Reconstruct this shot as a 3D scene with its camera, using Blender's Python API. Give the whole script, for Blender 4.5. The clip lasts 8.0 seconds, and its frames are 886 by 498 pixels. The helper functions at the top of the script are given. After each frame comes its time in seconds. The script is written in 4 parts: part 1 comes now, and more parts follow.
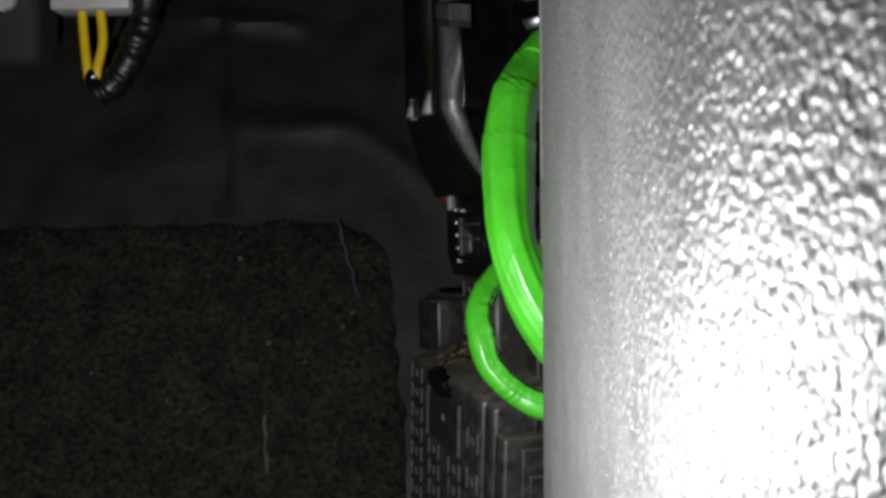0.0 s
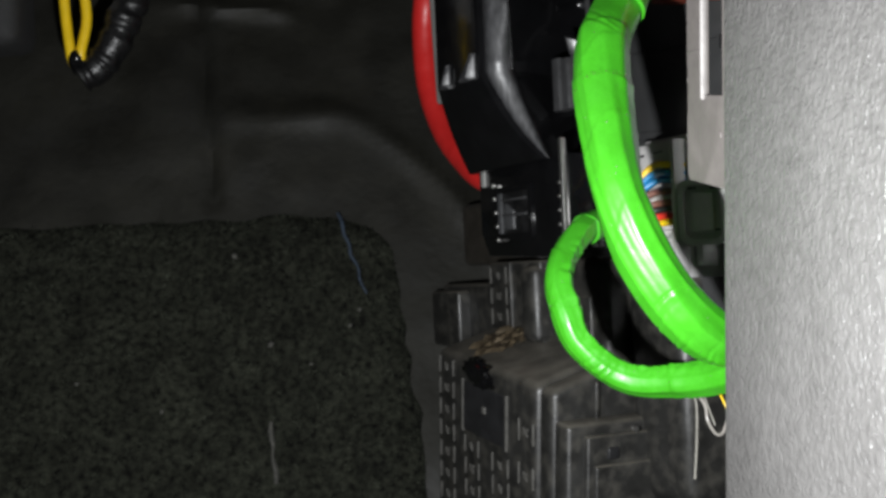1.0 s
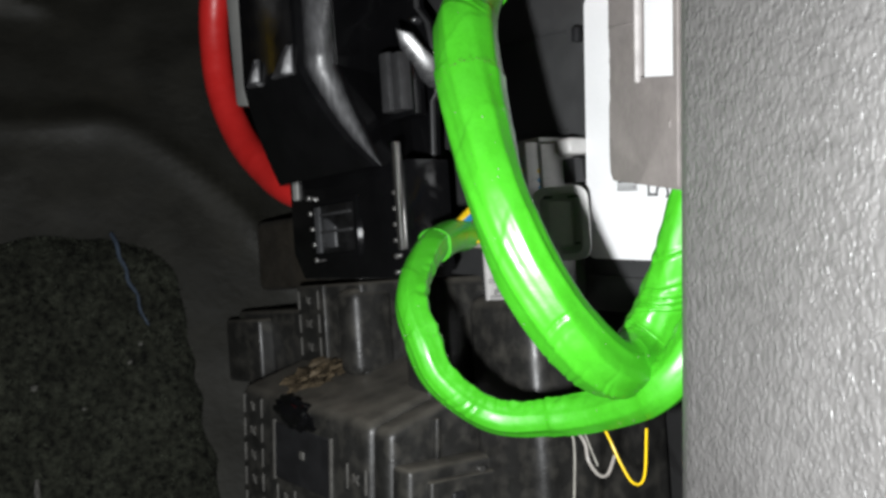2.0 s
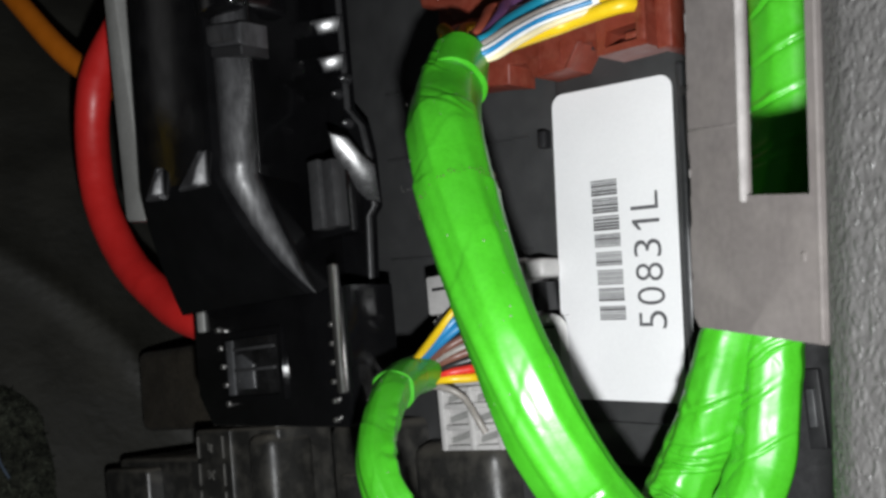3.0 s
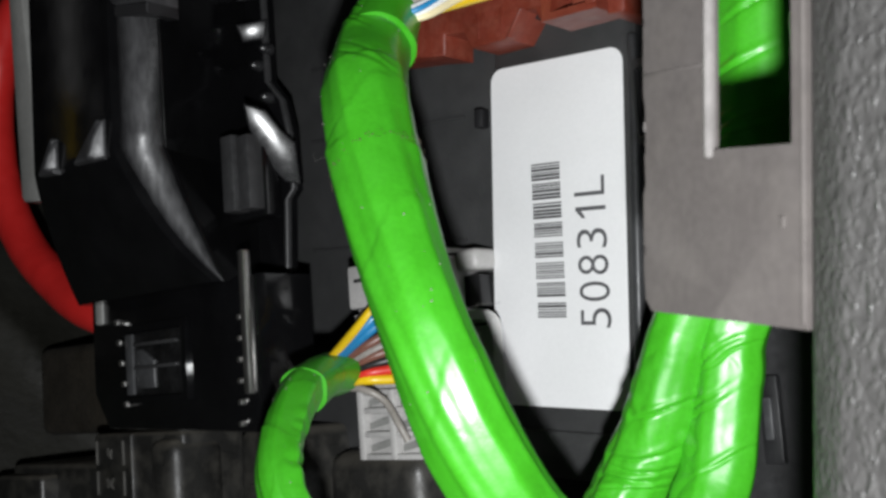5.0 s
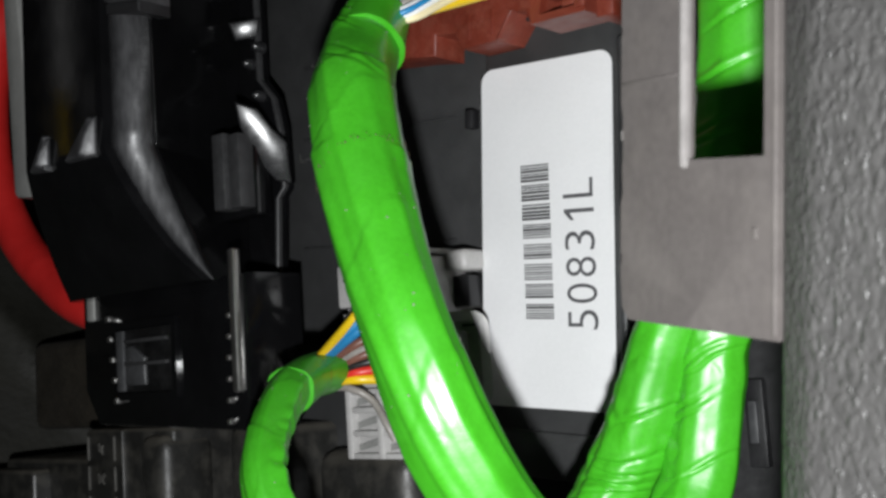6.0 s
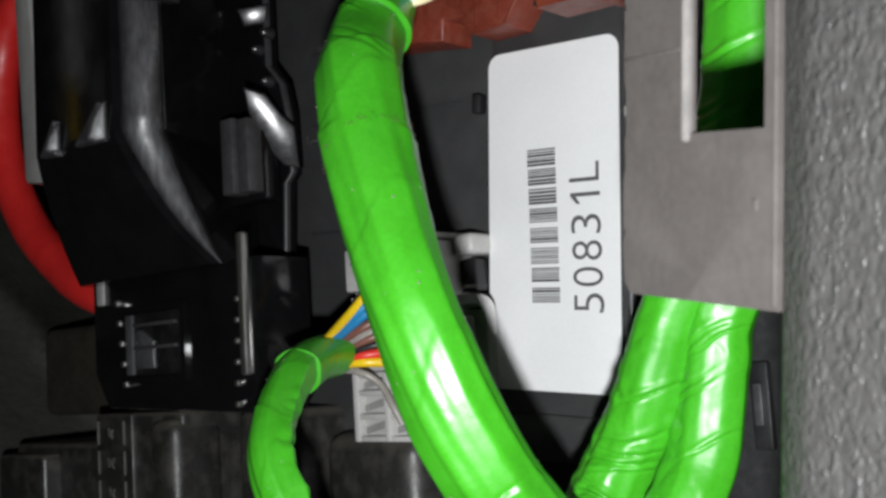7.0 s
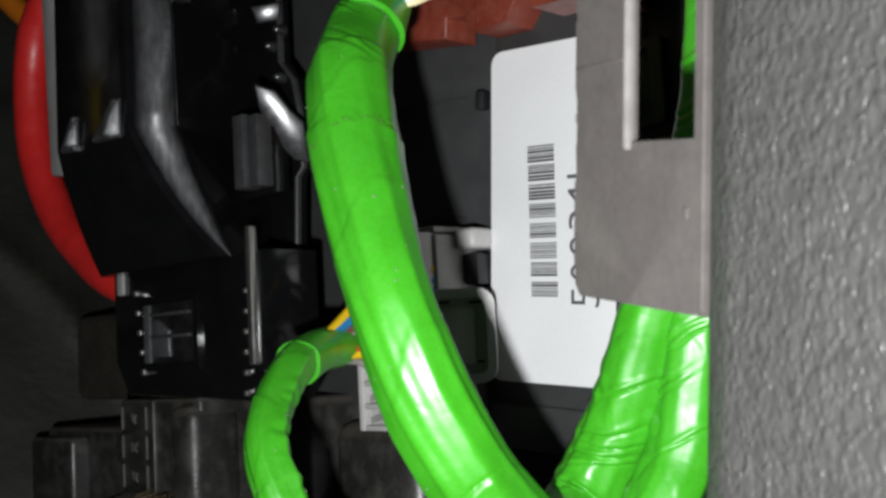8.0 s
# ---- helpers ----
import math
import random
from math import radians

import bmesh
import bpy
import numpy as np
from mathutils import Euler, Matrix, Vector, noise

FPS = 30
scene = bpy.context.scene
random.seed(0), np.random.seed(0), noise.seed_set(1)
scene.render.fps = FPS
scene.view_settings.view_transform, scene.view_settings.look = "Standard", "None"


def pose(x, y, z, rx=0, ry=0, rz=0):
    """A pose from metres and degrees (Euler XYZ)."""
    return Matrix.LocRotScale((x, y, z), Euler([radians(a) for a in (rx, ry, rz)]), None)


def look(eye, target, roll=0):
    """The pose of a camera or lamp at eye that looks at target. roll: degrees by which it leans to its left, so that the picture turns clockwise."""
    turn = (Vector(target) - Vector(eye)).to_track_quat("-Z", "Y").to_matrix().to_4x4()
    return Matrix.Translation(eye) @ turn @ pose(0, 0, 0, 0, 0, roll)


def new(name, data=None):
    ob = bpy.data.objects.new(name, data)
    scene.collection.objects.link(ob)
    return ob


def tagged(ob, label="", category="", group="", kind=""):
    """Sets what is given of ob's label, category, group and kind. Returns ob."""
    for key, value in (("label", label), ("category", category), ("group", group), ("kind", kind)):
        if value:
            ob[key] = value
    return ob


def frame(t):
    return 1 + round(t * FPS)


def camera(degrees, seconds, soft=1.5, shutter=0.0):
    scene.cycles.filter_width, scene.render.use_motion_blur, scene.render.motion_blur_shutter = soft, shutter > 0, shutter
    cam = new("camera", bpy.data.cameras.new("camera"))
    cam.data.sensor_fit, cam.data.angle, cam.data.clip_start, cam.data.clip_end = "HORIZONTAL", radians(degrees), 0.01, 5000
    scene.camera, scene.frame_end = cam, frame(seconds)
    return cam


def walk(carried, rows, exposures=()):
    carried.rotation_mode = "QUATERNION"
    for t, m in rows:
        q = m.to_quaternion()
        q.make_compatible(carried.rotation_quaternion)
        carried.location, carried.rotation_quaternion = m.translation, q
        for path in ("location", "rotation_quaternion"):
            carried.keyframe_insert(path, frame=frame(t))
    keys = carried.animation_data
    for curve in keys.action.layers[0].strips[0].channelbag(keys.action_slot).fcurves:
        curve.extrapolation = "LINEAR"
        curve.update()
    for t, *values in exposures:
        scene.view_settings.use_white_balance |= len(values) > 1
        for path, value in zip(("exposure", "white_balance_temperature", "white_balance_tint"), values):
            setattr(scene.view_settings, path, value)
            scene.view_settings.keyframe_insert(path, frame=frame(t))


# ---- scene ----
cam = camera(43.00, 8.0, soft=3.0)
cam.data.dof.use_dof = True   # a close-up lens: the panel beside the lens and the far lining go soft
cam.data.dof.focus_distance, cam.data.dof.aperture_fstop = 0.20, 72.0
PATH = [
    (0, (-0.00173, -0.01197, 0.50645), (0.0031, 1.9879, 0.4866), -1.10),
    (0.5, (-0.00144, -0.00254, 0.49564), (0.0099, 1.9974, 0.4999), -1.15),
    (1, (-0.04204, 0.01764, 0.49145), (0.1199, 2.0109, 0.5201), -2.66),
    (1.2, (-0.04699, 0.02530, 0.48751), (0.2352, 2.0050, 0.5230), -2.89),
    (2.3, (-0.05794, 0.07550, 0.49665), (0.6173, 1.9570, 0.5601), -4.41),
    (2.5, (-0.05732, 0.08297, 0.49918), (0.6594, 1.9465, 0.6149), -4.77),
    (3, (-0.06309, 0.11006, 0.50334), (0.8054, 1.9004, 0.7041), -5.40),
    (3.5, (-0.06377, 0.12477, 0.50505), (0.8959, 1.8657, 0.7248), -5.58),
    (4, (-0.05436, 0.12622, 0.49896), (0.9008, 1.8693, 0.7215), -4.83),
    (4.5, (-0.05067, 0.12757, 0.50068), (0.9009, 1.8730, 0.7198), -4.21),
    (4.7, (-0.05055, 0.12835, 0.50058), (0.90435, 1.87126, 0.7186), -4.26),
    (5.8, (-0.04712, 0.12966, 0.49985), (0.90554, 1.8727, 0.7141), -3.89),
    (6, (-0.04793, 0.12751, 0.50132), (0.9053, 1.8735, 0.7087), -3.74),
    (6.5, (-0.04753, 0.12662, 0.50058), (0.9026, 1.8747, 0.7045), -3.66),
    (7, (-0.04791, 0.12659, 0.49925), (0.8896, 1.8820, 0.6979), -3.58),
    (7.5, (-0.04446, 0.12619, 0.50007), (0.8808, 1.8885, 0.6956), -3.54),
    (8, (-0.04117, 0.11859, 0.50009), (0.8123, 1.9187, 0.6771), -3.10),
]
EXPOSURES = [(0.0, -0.40), (0.5, -0.3), (1.0, 0.25), (2.5, 0.15), (3.0, -0.08), (3.5, -0.25), (8.0, -0.29)]
walk(cam, [(t, look(eye, target, roll)) for t, eye, target, roll in PATH], EXPOSURES)

# ---- light: the small white torch beside the lens, in an otherwise dark footwell ----
world = bpy.data.worlds.new("world")
world.use_nodes = True
world.node_tree.nodes["Background"].inputs[0].default_value = (0.5, 0.55, 0.6, 1)
world.node_tree.nodes["Background"].inputs[1].default_value = 0.009
scene.world = world
torch = bpy.data.lights.new("torch", "POINT")
torch.energy, torch.shadow_soft_size, torch.color = 2.85, 0.003, (0.965, 0.985, 1.0)
new("torch", torch).location = (-0.056, 0.120, 0.478)

# ---- materials ----


def material(name, base, rough=0.5, metal=0.0, grain=0.0, grain_size=0.001, stain=0.0, stain_size=0.02,
             bump=0.0, bump_size=0.001, spec=0.5, dust=None, dust_amount=0.0, rough_var=0.1, cells=False, stretch=(1, 1, 1), lit_dust=None):
    """A worn surface: base colour with fine grain, wide stains, dust, paler upward faces and a bump, all at sizes in
    metres.
    """
    m = bpy.data.materials.new(name)
    m.use_nodes = True
    nt = m.node_tree
    bsdf = nt.nodes["Principled BSDF"]
    bsdf.inputs["Metallic"].default_value = metal
    bsdf.inputs["Specular IOR Level"].default_value = spec
    co = nt.nodes.new("ShaderNodeTexCoord")
    mp = nt.nodes.new("ShaderNodeMapping")
    mp.inputs["Scale"].default_value = stretch
    nt.links.new(co.outputs["Object"], mp.inputs["Vector"])

    def noisy(size, detail=4):
        n = nt.nodes.new("ShaderNodeTexNoise")
        n.inputs["Scale"].default_value = 1 / size
        n.inputs["Detail"].default_value = detail
        nt.links.new(mp.outputs[0], n.inputs["Vector"])
        return n.outputs["Fac"]

    def ranged(fac, lo, hi, a=0.3, b=0.7):
        r = nt.nodes.new("ShaderNodeMapRange")
        for k, v in zip(("From Min", "From Max", "To Min", "To Max"), (a, b, lo, hi)):
            r.inputs[k].default_value = v
        nt.links.new(fac, r.inputs["Value"])
        return r.outputs[0]

    def mix(fac, a, b, how="MIX"):
        x = nt.nodes.new("ShaderNodeMix")
        x.data_type, x.blend_type = "RGBA", how
        for sock, v in ((x.inputs[0], fac), (x.inputs[6], a), (x.inputs[7], b)):
            if isinstance(v, bpy.types.NodeSocket):
                nt.links.new(v, sock)
            else:
                sock.default_value = v
        return x.outputs[2]

    colour = mix(ranged(noisy(stain_size), 0.0, 1.0), tuple(c * (1 - stain) for c in base) + (1,), tuple(min(1, c * (1 + stain)) for c in base) + (1,))
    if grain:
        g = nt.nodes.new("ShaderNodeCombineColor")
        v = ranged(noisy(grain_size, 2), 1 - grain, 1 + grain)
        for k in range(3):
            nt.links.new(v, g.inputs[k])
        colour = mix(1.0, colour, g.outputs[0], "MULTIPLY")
    if dust:
        colour = mix(ranged(noisy(stain_size * 0.4, 8), 0.0, dust_amount, 0.45, 0.75), colour, dust + (1,))
    # dust on upward faces, paler to make up for light missing on tops
    if lit_dust:
        geo = nt.nodes.new("ShaderNodeNewGeometry")
        xyz = nt.nodes.new("ShaderNodeSeparateXYZ")
        nt.links.new(geo.outputs["Normal"], xyz.inputs[0])
        flat = nt.nodes.new("ShaderNodeMath")
        flat.operation = "MULTIPLY"
        nt.links.new(ranged(xyz.outputs["Z"], 0.0, 1.0, 0.25, 0.85), flat.inputs[0])
        nt.links.new(ranged(noisy(stain_size * 0.7, 6), 0.35, 0.9), flat.inputs[1])
        colour = mix(flat.outputs[0], colour, lit_dust + (1,))
    nt.links.new(colour, bsdf.inputs["Base Color"])
    nt.links.new(ranged(noisy(stain_size * 0.5, 6), max(0.02, rough - rough_var), min(1, rough + rough_var)), bsdf.inputs["Roughness"])
    if bump:
        b = nt.nodes.new("ShaderNodeBump")
        b.inputs["Strength"].default_value = 1.0
        b.inputs["Distance"].default_value = bump
        if cells:
            v = nt.nodes.new("ShaderNodeTexVoronoi")
            v.feature = "SMOOTH_F1"
            v.inputs["Scale"].default_value = 1 / bump_size
            v.inputs["Smoothness"].default_value = 0.75
            warp = nt.nodes.new("ShaderNodeTexNoise")
            warp.inputs["Scale"].default_value = 0.45 / bump_size
            nt.links.new(mp.outputs[0], warp.inputs["Vector"])
            add = nt.nodes.new("ShaderNodeVectorMath")
            add.operation = "MULTIPLY_ADD"
            nt.links.new(warp.outputs["Color"], add.inputs[0])
            add.inputs[1].default_value = (bump_size * 2.2,) * 3
            nt.links.new(mp.outputs[0], add.inputs[2])
            nt.links.new(add.outputs[0], v.inputs["Vector"])
            inv = nt.nodes.new("ShaderNodeMath")
            inv.operation = "MULTIPLY_ADD"
            nt.links.new(v.outputs["Distance"], inv.inputs[0])
            inv.inputs[1].default_value = -1.0
            fine = noisy(bump_size * 0.25, 3)
            half = nt.nodes.new("ShaderNodeMath")
            half.operation = "MULTIPLY"
            half.inputs[1].default_value = 0.14
            nt.links.new(fine, half.inputs[0])
            nt.links.new(half.outputs[0], inv.inputs[2])
            nt.links.new(inv.outputs[0], b.inputs["Height"])
        else:
            nt.links.new(noisy(bump_size, 5), b.inputs["Height"])
        nt.links.new(b.outputs[0], bsdf.inputs["Normal"])
    return m


GREEN = material("green_tape", (0.046, 0.340, 0.013), 0.39, grain=0.06, grain_size=0.0006, stain=0.10, stain_size=0.009, bump=0.00004, bump_size=0.0016, spec=0.6, rough_var=0.09)
# the panel's colour grain also stands in for glints on its bumps
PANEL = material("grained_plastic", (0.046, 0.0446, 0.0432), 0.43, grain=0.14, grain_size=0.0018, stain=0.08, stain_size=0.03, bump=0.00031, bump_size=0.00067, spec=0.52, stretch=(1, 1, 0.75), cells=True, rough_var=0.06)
PLATE = material("brown_grey_plastic", (0.075, 0.067, 0.0635), 0.5, grain=0.07, grain_size=0.0009, stain=0.10, stain_size=0.012, bump=0.00003, bump_size=0.0016, dust=(0.12, 0.108, 0.098), dust_amount=0.3)
WORN = material("worn_plastic_edge", (0.16, 0.15, 0.145), 0.45, grain=0.06, grain_size=0.0006, stain=0.2, stain_size=0.006, bump=0.00004, bump_size=0.0006)
MODULE = material("dark_grey_plastic", (0.034, 0.0345, 0.035), 0.5, grain=0.10, grain_size=0.0005, stain=0.08, stain_size=0.012, bump=0.00004, bump_size=0.0005, dust=(0.045, 0.045, 0.043), dust_amount=0.15)
BLACK = material("glossy_black_plastic", (0.0036, 0.0036, 0.0040), 0.14, grain=0.1, grain_size=0.0005, stain=0.2, stain_size=0.01, bump=0.00002, bump_size=0.0014, spec=0.65, dust=(0.009, 0.009, 0.009), dust_amount=0.15, rough_var=0.05)
MATT = material("matt_black_plastic", (0.014, 0.014, 0.015), 0.45, grain=0.1, grain_size=0.0005, stain=0.2, stain_size=0.01, bump=0.00003, bump_size=0.0008)
FUSE = material("dusty_black_plastic", (0.0175, 0.0172, 0.0160), 0.42, grain=0.15, grain_size=0.0007, stain=0.25, stain_size=0.012, bump=0.00006, bump_size=0.0008, dust=(0.075, 0.071, 0.061), dust_amount=0.6, lit_dust=(0.115, 0.106, 0.088))
TAPED = material("black_cloth_tape", (0.0060, 0.0060, 0.0062), 0.38, grain=0.3, grain_size=0.001, stain=0.3, stain_size=0.006, bump=0.0004, bump_size=0.003)
EMBOSS = material("dusty_raised_marks", (0.085, 0.082, 0.075), 0.6, grain=0.2, grain_size=0.0006, stain=0.2, stain_size=0.003)
PAPER = material("white_label_paper", (0.74, 0.74, 0.745), 0.45, grain=0.02, grain_size=0.0005, stain=0.03, stain_size=0.02)
PRINT = material("grey_black_print", (0.085, 0.085, 0.090), 0.5, grain=0.2, grain_size=0.0003, stain=0.1, stain_size=0.002)
INK = material("black_print", (0.022, 0.022, 0.024), 0.5, grain=0.2, grain_size=0.0003, stain=0.1, stain_size=0.002)
BROWN = material("red_brown_connector", (0.15, 0.026, 0.014), 0.45, grain=0.1, grain_size=0.0006, stain=0.15, stain_size=0.006, bump=0.00004, bump_size=0.0008, dust=(0.3, 0.12, 0.08), dust_amount=0.2)
LIGHT = material("pale_grey_plastic", (0.42, 0.41, 0.40), 0.45, grain=0.06, grain_size=0.0006, stain=0.08, stain_size=0.006, bump=0.00003, bump_size=0.0008)
GREY = material("mid_grey_plastic", (0.22, 0.22, 0.21), 0.5, grain=0.08, grain_size=0.0006, stain=0.1, stain_size=0.008)
RED = material("red_cable", (0.55, 0.02, 0.018), 0.42, grain=0.04, grain_size=0.0006, stain=0.08, stain_size=0.01, bump=0.00003, bump_size=0.002)
ORANGE = material("orange_cable", (0.62, 0.17, 0.01), 0.42, grain=0.04, grain_size=0.0006, stain=0.08, stain_size=0.01)
YELLOW = material("yellow_wire", (0.72, 0.48, 0.01), 0.38, grain=0.04, grain_size=0.0005, stain=0.06, stain_size=0.004)
BLUE = material("blue_wire", (0.02, 0.20, 0.42), 0.38, grain=0.04, grain_size=0.0005, stain=0.06, stain_size=0.004)
TEAL = material("teal_wire", (0.01, 0.20, 0.30), 0.38, grain=0.04, grain_size=0.0005, stain=0.06, stain_size=0.004)
WHITE = material("white_wire", (0.75, 0.76, 0.78), 0.38, grain=0.03, grain_size=0.0005, stain=0.05, stain_size=0.004)
BROWNWIRE = material("brown_wire", (0.16, 0.07, 0.05), 0.4, grain=0.05, grain_size=0.0005, stain=0.1, stain_size=0.004)
REDWIRE = material("red_wire", (0.6, 0.03, 0.02), 0.38, grain=0.04, grain_size=0.0005, stain=0.06, stain_size=0.004)
CREAM = material("cream_wire", (0.72, 0.62, 0.38), 0.38, grain=0.03, grain_size=0.0005, stain=0.05, stain_size=0.004)
RUSTY = material("red_brown_wire", (0.30, 0.07, 0.04), 0.4, grain=0.05, grain_size=0.0005, stain=0.1, stain_size=0.004)
PURPLE = material("purple_wire", (0.10, 0.045, 0.12), 0.4, grain=0.05, grain_size=0.0005, stain=0.1, stain_size=0.004)
BLACKWIRE = material("black_wire", (0.012, 0.012, 0.012), 0.4, grain=0.1, grain_size=0.0005, stain=0.1, stain_size=0.004)
GREYWIRE = material("grey_wire", (0.25, 0.23, 0.21), 0.4, grain=0.1, grain_size=0.0005, stain=0.1, stain_size=0.004)
STEEL = material("dull_steel", (0.6, 0.59, 0.57), 0.36, metal=1.0, grain=0.03, grain_size=0.0005, stain=0.05, stain_size=0.006, rough_var=0.03)
LINING = material("black_lining_felt", (0.0098, 0.0095, 0.0064), 0.66, grain=0.15, grain_size=0.0008, stain=0.35, stain_size=0.05, bump=0.0003, bump_size=0.004, dust=(0.033, 0.031, 0.023), dust_amount=0.35, rough_var=0.1)
CARPET = material("carpet_pile", (0.0150, 0.0162, 0.0116), 0.95, grain=0.85, grain_size=0.0025, stain=0.35, stain_size=0.012, bump=0.0012, bump_size=0.0016, spec=0.15)
FIBRE = material("carpet_fibre", (0.027, 0.030, 0.022), 0.9, grain=0.8, grain_size=0.004, stain=0.4, stain_size=0.012, spec=0.15)
LINT = material("pale_lint", (0.22, 0.21, 0.185), 0.9, grain=0.2, grain_size=0.001, stain=0.2, stain_size=0.01)
CRUMB = material("grey_lint", (0.06, 0.059, 0.052), 0.9, grain=0.4, grain_size=0.001, stain=0.4, stain_size=0.004)
THREAD = material("blue_thread", (0.038, 0.055, 0.082), 0.7, grain=0.2, grain_size=0.001, stain=0.2, stain_size=0.01)
LEAF = material("dry_leaf", (0.085, 0.064, 0.038), 0.6, grain=0.4, grain_size=0.0008, stain=0.5, stain_size=0.004, bump=0.0003, bump_size=0.001)
SCUFF = material("scuffed_black_plastic", (0.034, 0.034, 0.036), 0.40, spec=1.0, grain=0.3, grain_size=0.0010, stain=0.32, stain_size=0.006, bump=0.00004, bump_size=0.0012, rough_var=0.08, stretch=(1, 1, 0.3))
FIN = material("dull_grey_fins", (0.030, 0.030, 0.031), 0.45, grain=0.1, grain_size=0.0006, stain=0.15, stain_size=0.003)
# lighter copy of the bump plastic, for the lit bump faces
BUMPLIT = material("lit_bump_plastic", (0.042, 0.042, 0.044), 0.5, grain=0.3, grain_size=0.0008, stain=0.3, stain_size=0.004, spec=0.7)
GLOSS = material("polished_black_plastic", (0.016, 0.016, 0.017), 0.27, grain=0.1, grain_size=0.0006, stain=0.15, stain_size=0.004, spec=1.0, rough_var=0.05)
DIM = material("dim_grey_plastic", (0.045, 0.046, 0.048), 0.4, grain=0.1, grain_size=0.0006, stain=0.2, stain_size=0.004)
FOAM = material("brown_foam", (0.018, 0.014, 0.008), 0.85, grain=0.3, grain_size=0.0012, stain=0.3, stain_size=0.01, bump=0.0003, bump_size=0.0015)
PLAIN = material("dark_body_lining", (0.014, 0.014, 0.014), 0.8, grain=0.2, grain_size=0.002, stain=0.2, stain_size=0.05)



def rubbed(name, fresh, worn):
    """Glossy black plastic that goes dull and grey in streaks where a point attribute is high: rubbing plus a painted
    highlight.
    """
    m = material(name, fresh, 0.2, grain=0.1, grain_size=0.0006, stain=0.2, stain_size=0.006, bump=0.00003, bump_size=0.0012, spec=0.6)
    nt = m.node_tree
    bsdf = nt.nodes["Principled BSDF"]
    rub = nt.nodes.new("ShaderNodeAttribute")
    rub.attribute_name = "wear_sheen"
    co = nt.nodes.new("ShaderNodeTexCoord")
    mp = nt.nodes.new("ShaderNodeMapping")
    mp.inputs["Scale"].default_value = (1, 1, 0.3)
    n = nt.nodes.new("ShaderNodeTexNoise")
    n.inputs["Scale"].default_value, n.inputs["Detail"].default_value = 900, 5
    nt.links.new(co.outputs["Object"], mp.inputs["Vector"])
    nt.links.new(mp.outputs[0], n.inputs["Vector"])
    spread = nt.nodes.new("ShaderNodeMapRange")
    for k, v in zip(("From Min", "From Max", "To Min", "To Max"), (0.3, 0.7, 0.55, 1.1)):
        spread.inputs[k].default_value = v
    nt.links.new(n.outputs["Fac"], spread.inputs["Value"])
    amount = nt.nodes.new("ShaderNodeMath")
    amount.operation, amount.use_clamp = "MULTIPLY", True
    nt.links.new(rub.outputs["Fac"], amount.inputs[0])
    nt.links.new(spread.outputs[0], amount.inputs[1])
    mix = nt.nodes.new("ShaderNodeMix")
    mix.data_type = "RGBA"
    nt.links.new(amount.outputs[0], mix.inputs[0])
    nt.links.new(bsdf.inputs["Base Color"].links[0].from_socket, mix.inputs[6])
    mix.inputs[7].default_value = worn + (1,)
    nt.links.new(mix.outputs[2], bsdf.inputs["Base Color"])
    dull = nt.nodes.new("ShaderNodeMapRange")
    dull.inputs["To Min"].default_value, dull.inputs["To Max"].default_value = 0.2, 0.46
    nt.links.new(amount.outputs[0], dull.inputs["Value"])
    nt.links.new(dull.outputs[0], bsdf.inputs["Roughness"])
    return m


RUBBED_LIT = rubbed("rubbed_lit_black_plastic", (0.004, 0.004, 0.0044), (0.085, 0.085, 0.088))

# ---- building helpers ----
# The wall of units stands askew: u runs along it towards the viewer, n stands out from it, z is up.
WALL = Matrix(((0.34014, 0.94037, 0, 0.063), (-0.94037, 0.34014, 0, 0.297), (0, 0, 1, 0), (0, 0, 0, 1)))
SKEW = WALL @ pose(0.0035, 0, 0.522, 0, 4.5, 0)   # the control unit and what plugs into it lean a little


def wall(u, n, z):
    return WALL @ Vector((u, -n, z))


def smooth(mesh, angle=40):
    mesh.shade_smooth()
    mesh.set_sharp_from_angle(angle=radians(angle))


def mesh_object(name, bm, mat, m=None, angle=40):
    bmesh.ops.recalc_face_normals(bm, faces=bm.faces)
    me = bpy.data.meshes.new(name)
    bm.to_mesh(me)
    bm.free()
    me.materials.append(mat)
    smooth(me, angle)
    ob = new(name, me)
    if m is not None:
        ob.matrix_world = m
    return ob


def thing(name, m, label, category, group=""):
    """An Empty at the pose m, which carries the parts of one thing."""
    ob = new(name)
    ob.empty_display_size = 0.01
    ob.matrix_world = m
    return tagged(ob, label, category, group)


def part(name, bm, mat, parent, label="", m=None, angle=40):
    ob = mesh_object(name, bm, mat, None, angle)
    ob.parent = parent
    if m is not None:
        ob.matrix_local = m
    if label:
        tagged(ob, label)
    return ob


def box(x0, x1, y0, y1, z0, z1, bevel=0.0, steps=2, bm=None):
    bm = bm or bmesh.new()
    vs = [bm.verts.new((x, y, z)) for x in (x0, x1) for y in (y0, y1) for z in (z0, z1)]
    fs = [bm.faces.new([vs[i] for i in q]) for q in ((0, 1, 3, 2), (4, 6, 7, 5), (0, 4, 5, 1), (2, 3, 7, 6), (0, 2, 6, 4), (1, 5, 7, 3))]
    if bevel:
        es = list({e for f in fs for e in f.edges})
        bmesh.ops.bevel(bm, geom=es, offset=bevel, segments=steps, affect="EDGES", profile=0.5)
    return bm


